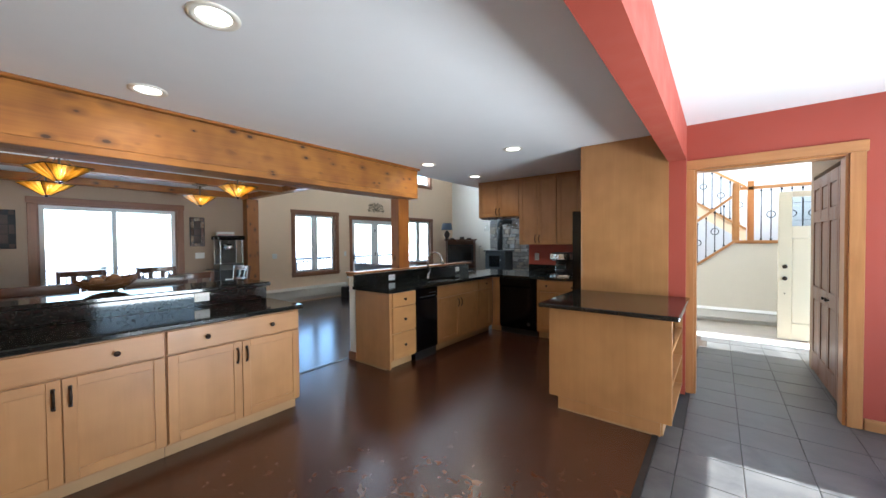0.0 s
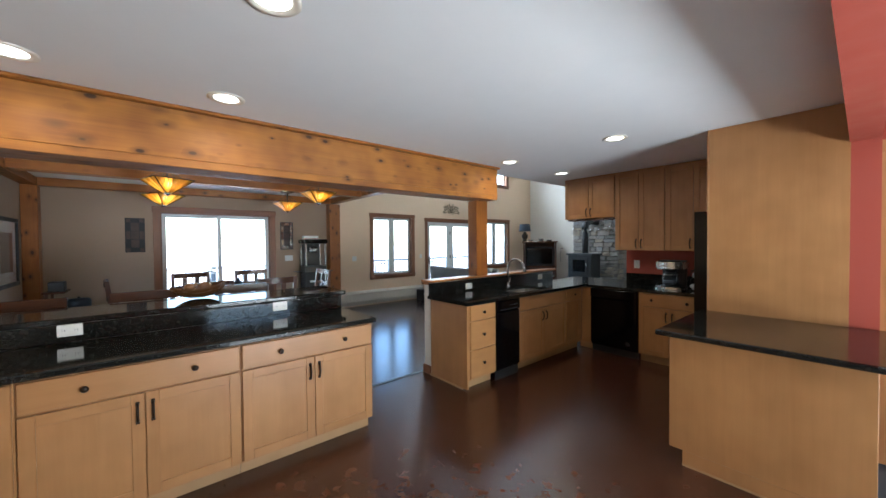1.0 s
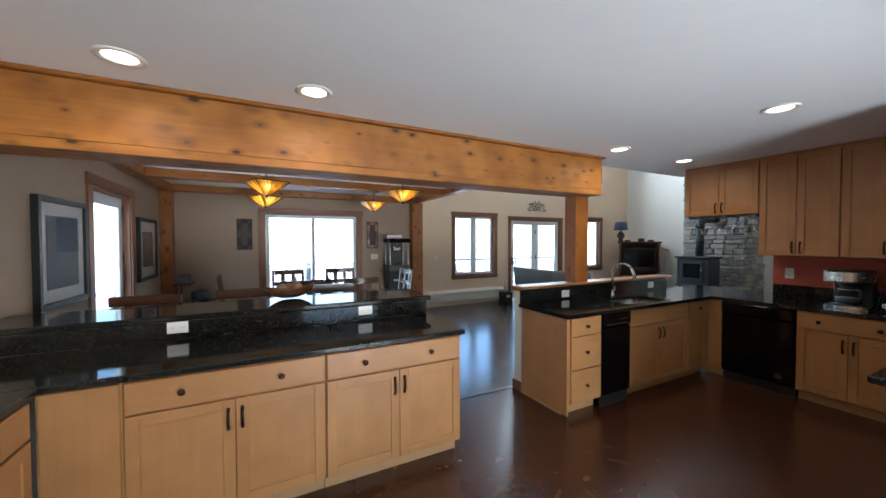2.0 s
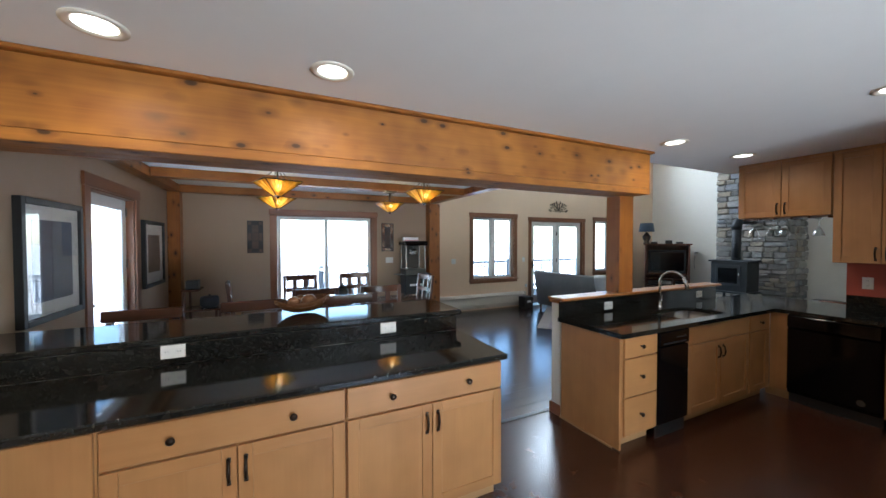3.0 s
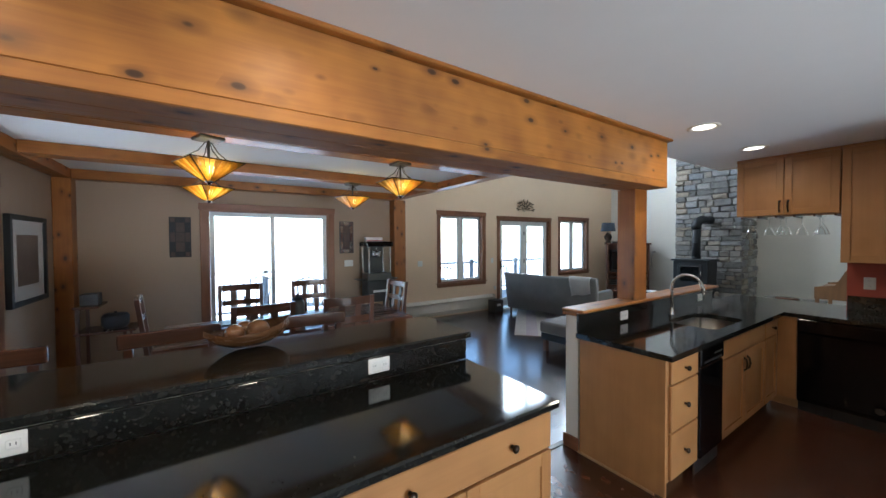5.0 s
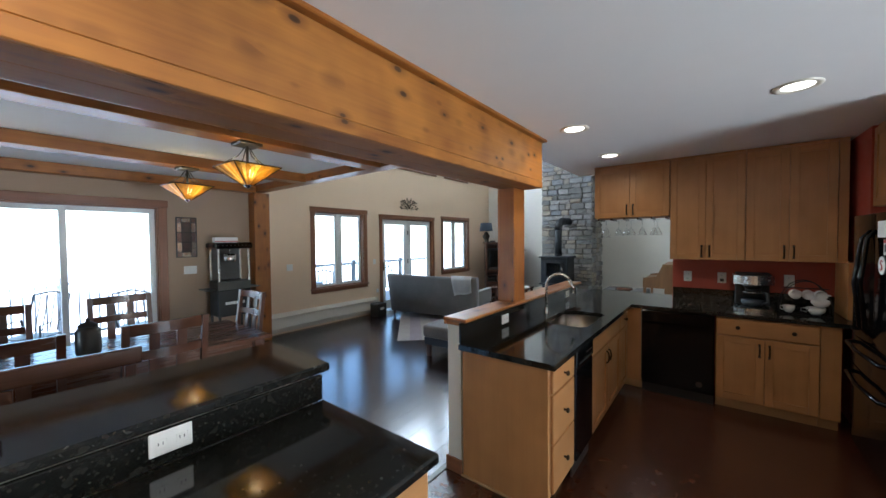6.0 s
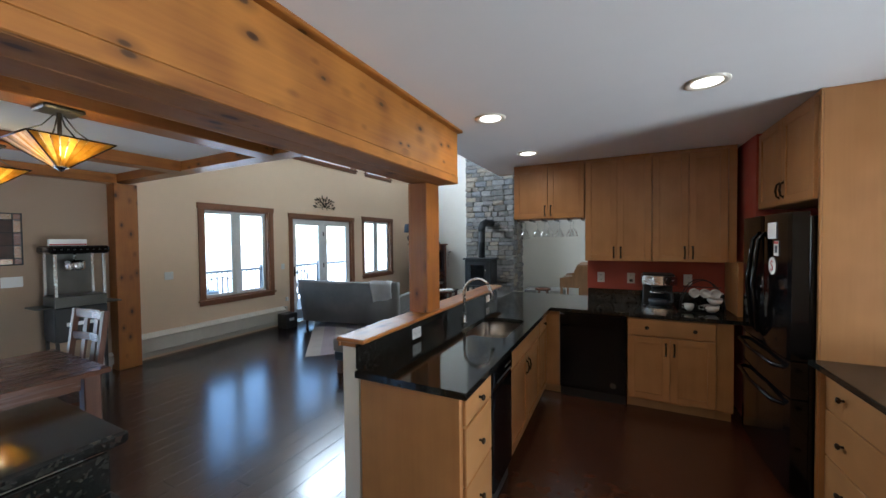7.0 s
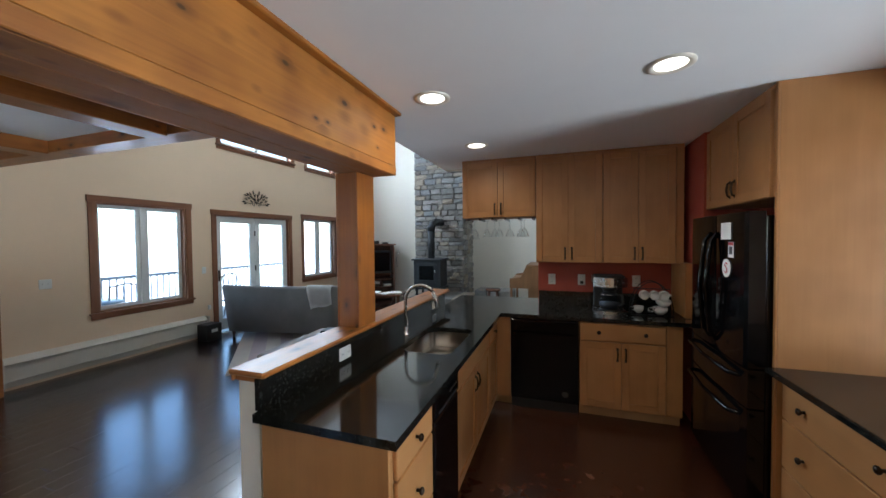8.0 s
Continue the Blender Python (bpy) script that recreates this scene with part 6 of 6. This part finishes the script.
# ---- stair hall ----
HX = 1.70
structure("wall_hall_west", "pale", "pale side wall of the stair hall", [(-1.655, -1.6, 5.755, 10.2, 0, 4.6), (-0.38, -0.25, 4.2, 5.755, 0, 2.75), (-1.6, -0.38, 5.755, 5.80, 0, 4.6)])
structure("wall_hall_back", "grey", "grey wall behind the upper stair flight", [(-1.6, 3.0, 10.1, 10.2, 0, 4.6)])
structure("ceiling_stair", "white", "white ceiling of the stair hall", [(-1.655, 3.0, 6.1, 10.2, 4.5, 4.6), (-0.38, 3.0, 4.2, 6.1, 2.75, 2.87)])
structure("wall_hall_over", "white", "white wall over the low hall ceiling", [(-1.6, 3.0, 6.0, 6.1, 2.87, 4.5)])
# the second, high opening is out of view, added for the fill lamp
wall_x("wall_hall_east", "pale", "pale entrance wall with the front door opening", HX, HX + 0.15, 5.72, 10.2, 0, 4.6, [(5.98, 6.95, 0.0, 2.08), (7.4, 9.0, 2.75, 4.1)])
structure("wall_closet", "taupe", "taupe wall holding the closet doors", [(0.83, 0.93, 4.2, 5.72, 2.12, 2.75), (0.83, 0.93, 5.60, 5.72, 0, 2.12), (0.93, HX + 0.15, 5.62, 5.72, 0, 2.75), (1.55, 1.65, 4.2, 5.62, 0, 2.75)])
structure("trim", "vinyl", "white threshold strip at the carpet edge", [(-0.25, HX, 6.52, 6.56, -0.05, 0.012)])

# bifold closet doors
for i, y0 in enumerate((4.235, 4.575, 4.915, 5.255)):
    e = thing("closet_door", pose(0.828, y0, 0, 0, 0, -90), "stained six-panel bifold closet door leaf", "door", "bifold closet doors")
    w = 0.335
    e.matrix_world = pose(0.828, y0 + w, 0, 0, 0, -90)
    for x0, x1 in ((0.0, 0.05), (w - 0.05, w - 0.003)):
        bx("stile", "closet", e, x0, x1, 0, 0.03, 0.02, 2.08, 0.002)
    for z0, z1 in ((0.02, 0.22), (0.80, 0.94), (1.62, 1.74), (1.97, 2.08)):
        bx("rail", "closet", e, 0.0505, w - 0.0505, 0, 0.03, z0, z1, 0.002)
    for z0, z1 in ((0.222, 0.798), (0.942, 1.618), (1.742, 1.968)):
        bx("raised_panel", "closet", e, 0.052, w - 0.052, 0.006, 0.022, z0, z1, 0.012)
    if i in (1, 2):
        knob(e, 0.06 if i == 1 else w - 0.06, 0.87, 0.0)

# front door, open into the hall
e = thing("front_door", pose(HX - 0.04, 7.02, 0, 0, 0, 180) @ Matrix.Diagonal((1, 1, 1.03, 1)), "cream painted front door with leaded glass, standing open", "front door")
W2 = 0.975
for b in ((0, 0.1395, 0, 0.045, 0.02, 2.06), (W2 - 0.1395, W2, 0, 0.045, 0.02, 2.06), (0.14, W2 - 0.14, 0, 0.045, 0.02, 0.24), (0.14, W2 - 0.14, 0, 0.045, 1.42, 1.58), (0.14, W2 - 0.14, 0, 0.045, 1.98, 2.06)):
    bx("stile" if b[5] - b[4] > 1.5 else "rail", "door_paint", e, *b, 0.003)
bx("lower_panel", "door_paint", e, 0.142, W2 - 0.142, 0.01, 0.035, 0.242, 1.418, 0.01)
lite = bx("lite", "frost", e, 0.142, W2 - 0.142, 0.018, 0.026, 1.582, 1.978, 0)
lite.visible_shadow = False
for x0, x1, z0, z1 in ((0.25, 0.256, 1.6, 1.96), (W2 - 0.256, W2 - 0.25, 1.6, 1.96), (0.16, W2 - 0.16, 1.66, 1.666), (0.16, W2 - 0.16, 1.9, 1.906), (0.36, 0.366, 1.70, 1.87), (W2 - 0.366, W2 - 0.36, 1.70, 1.87), (0.36, W2 - 0.36, 1.78, 1.786)):
    bx("lead_came", "iron", e, x0, x1, 0.027, 0.030, z0, z1, 0)
for z in (0.86, 1.025):
    lathe("lock", "bronze", e, [(0.0, 0), (0.028, 0.0), (0.03, 0.012), (0.022, 0.03), (0.0, 0.034)], (0, 0, 0), 14).matrix_basis = pose(W2 - 0.07, 0.046, z, -90, 0, 0)
lathe("viewer", "bronze", e, [(0.0, 0), (0.009, 0.0), (0.009, 0.004), (0.0, 0.004)], (0, 0, 0), 10).matrix_basis = pose(W2 - 0.07, 0.046, 0.65, -90, 0, 0)

# staircase: knee wall, two flights, iron balusters with rings
stair = thing("staircase", pose(0, 7.9, 0), "half-turn staircase with fir rails and iron balusters", "staircase")
bm = bmesh.new()
outline = [(-1.55, 0.0), (HX, 0.0), (HX, 1.375), (0.21, 1.375), (-1.45, 0.04)]
lo = [bm.verts.new((x, 0.0, z)) for x, z in outline]
hi = [bm.verts.new((x, 0.12, z)) for x, z in outline]
bm.faces.new(lo)
bm.faces.new(hi[::-1])
for i in range(len(lo)):
    j = (i + 1) % len(lo)
    bm.faces.new((lo[i], hi[i], hi[j], lo[j]))
part("knee_wall", bm, "pale", stair, "pale painted knee wall")
SL = (1.375 - 0.04) / (0.21 + 1.45)


def slope_z(x):
    return 1.375 - SL * max(0.0, 0.21 - x)


def sloped(name, x0, z0, x1, z1, y0, y1, h, mt="fir_x"):
    bm = bmesh.new()
    v = [bm.verts.new(p) for p in ((x0, y0, z0), (x1, y0, z1), (x1, y1, z1), (x0, y1, z0), (x0, y0, z0 + h), (x1, y0, z1 + h), (x1, y1, z1 + h), (x0, y1, z0 + h))]
    for q in ((0, 3, 2, 1), (4, 5, 6, 7), (0, 1, 5, 4), (1, 2, 6, 5), (2, 3, 7, 6), (3, 0, 4, 7)):
        bm.faces.new([v[i] for i in q])
    return part(name, bm, mt, stair)


sloped("shoe_rail", -1.4, slope_z(-1.4) + 0.004, 0.2, slope_z(0.2) + 0.004, -0.03, 0.14, 0.05)
sloped("shoe_rail", 0.2, 1.38, HX, 1.38, -0.03, 0.14, 0.05)
sloped("handrail", -1.4, slope_z(-1.4) + 0.78, 0.2, slope_z(0.2) + 0.80, 0.03, 0.09, 0.055)
sloped("handrail", 0.30, 2.31, HX, 2.31, 0.20, 0.26, 0.055)
bx("newel", "fir_z", stair, 0.19, 0.29, 0.01, 0.11, 1.43, 2.42, 0.006)
bx("newel", "fir_z", stair, 0.40, 0.49, 0.20, 0.30, 1.43, 2.46, 0.006)


def baluster(x, y, z0, z1, ring):
    bm = bmesh.new()
    tube(bm, [(x, y, z0), (x, y, z1)], 0.0075, 6)
    for z in (z0 + 0.012, z1 - 0.03):
        box(bm, x - 0.016, x + 0.016, y - 0.016, y + 0.016, z - 0.01, z + 0.02, 0.004)
    if ring:
        zc = (z0 + z1) / 2
        tube(bm, [(x + 0.055 * math.cos(a), y, zc + 0.055 * math.sin(a)) for a in [i * math.pi / 9 for i in range(19)]], 0.007, 6)
    part("baluster", bm, "iron", stair, "black iron baluster" + (" with a ring" if ring else ""), True)


for i in range(8):
    x = 0.08 - i * 0.125
    baluster(x, 0.055, slope_z(x) + 0.055, slope_z(x) + 0.785, i % 2 == 1)
for i in range(9):
    baluster(0.58 + i * 0.125, 0.23, 1.431, 2.309, i % 2 == 1)
# upper flight behind, climbing the other way
sloped("stringer", 0.42, 1.40, -1.4, 2.72, 1.0, 1.06, 0.22, "cream")
sloped("shoe_rail", 0.42, 1.62, -1.4, 2.94, 0.98, 1.08, 0.05)
sloped("handrail", 0.42, 2.42, -1.4, 3.74, 1.0, 1.06, 0.055)
for i in range(12):
    x = 0.32 - i * 0.14
    z = 1.67 + (0.42 - x) * (1.32 / 1.82)
    baluster(x, 1.03, z, z + 0.75, i % 2 == 0)
bx("landing", "dark_x", stair, 0.3, HX, 0.13, 2.1, 1.20, 1.41, 0.004)
for i in range(7):
    bx("tread", "carpet", stair, -1.25 + i * 0.23, -1.02 + i * 0.23, 0.125, 0.98, 0.02 + i * 0.17, 0.17 + i * 0.17, 0.006)
structure("wall_hall_panel", "grey", "grey wall panel beside the upper flight", [(-1.6, HX, 9.55, 9.65, 0, 4.5)])

# ---- outside ----
structure("ground", "snow", "pale sunlit ground reaching the horizon", [(-400, 400, -400, 400, -1.2, -1.0)])
deck = thing("deck", pose(-9.6, 4.5, -0.12), "weathered board deck along the west side", "deck")
for i in range(20):
    bx("board", "deck", deck, -1.3 + i * 0.14, -1.3 + i * 0.14 + 0.132, -7.0, 7.0, 0.0, 0.035, 0.004)
rail = thing("deck_railing", pose(-10.8, 4.5, -0.03), "grey deck railing with slim square balusters", "railing")
bx("top_rail", "rail_paint", rail, -0.05, 0.05, -7, 7, 0.93, 0.99, 0.006)
bx("bottom_rail", "rail_paint", rail, -0.03, 0.03, -7, 7, 0.08, 0.12, 0.004)
for i in range(8):
    bx("post", "rail_paint", rail, -0.05, 0.05, -7 + i * 2 - 0.05, -7 + i * 2 + 0.05, -0.9, 1.06, 0.006)
for i in range(112):
    y = -6.94 + i * 0.125
    if abs((y + 7) % 2) < 0.06 or abs((y + 7) % 2) > 1.94:
        continue
    bx("baluster", "rail_paint", rail, -0.01, 0.01, y - 0.01, y + 0.01, 0.121, 0.929, 0)


def patio_chair(m):
    e = thing("patio_chair", m, "grey metal patio chair on the deck", "chair", "patio chairs")
    for s in (-1, 1):
        bar("side_frame", "pewter", e, [(s * 0.25, -0.25, 0), (s * 0.25, -0.22, 0.6), (s * 0.25, 0.15, 0.62), (s * 0.25, 0.28, 0.0)], 0.014)
        bar("back_post", "pewter", e, [(s * 0.22, 0.18, 0.42), (s * 0.22, 0.32, 0.95)], 0.013)
    for i in range(5):
        bx("seat_slat", "pewter", e, -0.23, 0.23, -0.2 + i * 0.08, -0.14 + i * 0.08, 0.41, 0.425, 0.002)
    bar("top_bar", "pewter", e, [(-0.22, 0.32, 0.95), (0.0, 0.32, 1.0), (0.22, 0.32, 0.95)], 0.013)
    for i in range(4):
        bar("back_bar", "pewter", e, [(-0.13 + i * 0.087, 0.2, 0.44), (-0.13 + i * 0.087, 0.32, 0.96)], 0.007)
    return e


first = patio_chair(pose(-9.3, 5.5, -0.084, 0, 0, 60))
for x, y, a in ((-9.9, 4.6, -70), (-9.2, 7.7, 100), (-9.6, 1.1, 50), (-9.3, 2.2, -120)):
    copy_thing(first, pose(x, y, -0.084, 0, 0, a))
e = thing("patio_table", pose(-9.75, 5.15, -0.084), "round grey patio table on the deck", "table")
lathe("top", "pewter", e, [(0.0, 0.70), (0.5, 0.70), (0.51, 0.715), (0.5, 0.73), (0.0, 0.73)], n=28)
bar("pedestal", "pewter", e, [(0, 0, 0.0), (0, 0, 0.7)], 0.03)
lathe("foot", "pewter", e, [(0.0, 0.0), (0.28, 0.0), (0.27, 0.02), (0.03, 0.05)], n=20)

# ---- floor pieces ----
rng = random.Random(2)
lengths = (0.9, 1.2, 1.5, 1.8)
base = bpy.data.objects["floor_wood_base"]
plank_data = {}


def plank_mesh(w, l):
    key = (round(w, 4), round(l, 3))
    if key not in plank_data:
        bm = bmesh.new()
        box(bm, -w / 2, w / 2, -l / 2, l / 2, -0.012, 0.0, 0.0012)
        me = bpy.data.meshes.new("plank")
        bmesh.ops.recalc_face_normals(bm, faces=bm.faces)
        bm.to_mesh(me)
        bm.free()
        me.materials.append(M["plank"])
        plank_data[key] = me
    return plank_data[key]


PW = 0.148
far = bmesh.new()
for i in range(30):
    x = -3.66 - PW * (i + 0.5)
    y = SOUTH - rng.uniform(0, 1.2)
    while y < NORTH:
        l = rng.choice(lengths)
        if y + l > SOUTH - 0.05:
            if -0.2 < y + l / 2 < 9.2:
                ob = new("plank", plank_mesh(PW - 0.0016, l - 0.0016))
                ob.parent = base
                ob.location = (x, y + l / 2, rng.uniform(-0.0005, 0.0005))
            else:
                box(far, x - PW / 2, x + PW / 2 - 0.0016, max(y, SOUTH), min(y + l, NORTH) - 0.0016, -0.012, 0.0)
        y += l
for i in range(24):
    x = -3.66 + PW * (i + 0.5)
    y = 5.75
    while y < NORTH:
        l = rng.choice(lengths)
        box(far, x - PW / 2, x + PW / 2 - 0.0016, y, min(y + l, NORTH) - 0.0016, -0.012, 0.0)
        y += l
ob = part("far_planks", far, "plank", base)
tagged(ob, "espresso floor planks farther off", kind="stuff")

bed = bpy.data.objects["floor_tile_base"]
bm = bmesh.new()
box(bm, -0.165, 0.165, -0.165, 0.165, -0.008, 0.0, 0.002)
tile_data = bpy.data.meshes.new("tile")
bmesh.ops.recalc_face_normals(bm, faces=bm.faces)
bm.to_mesh(tile_data)
bm.free()
tile_data.materials.append(M["slate"])
for i in range(9):
    for j in range(23):
        x, y = -0.195 + 0.335 * (i + 0.5), -1.12 + 0.335 * (j + 0.5) + 0.02
        if y > 6.45 or x > EAST:
            continue
        ob = new("tile", tile_data)
        ob.parent = bed
        ob.location = (x, y, rng.uniform(-0.001, 0.001))
bm = bmesh.new()
for j in range(13):
    box(bm, -0.329, -0.1975, -1.1 + 0.335 * j + 0.0025, -1.1 + 0.335 * (j + 1) - 0.0025, -0.008, 0.0, 0.002)
part("tile_edge", bm, "slate", bed)
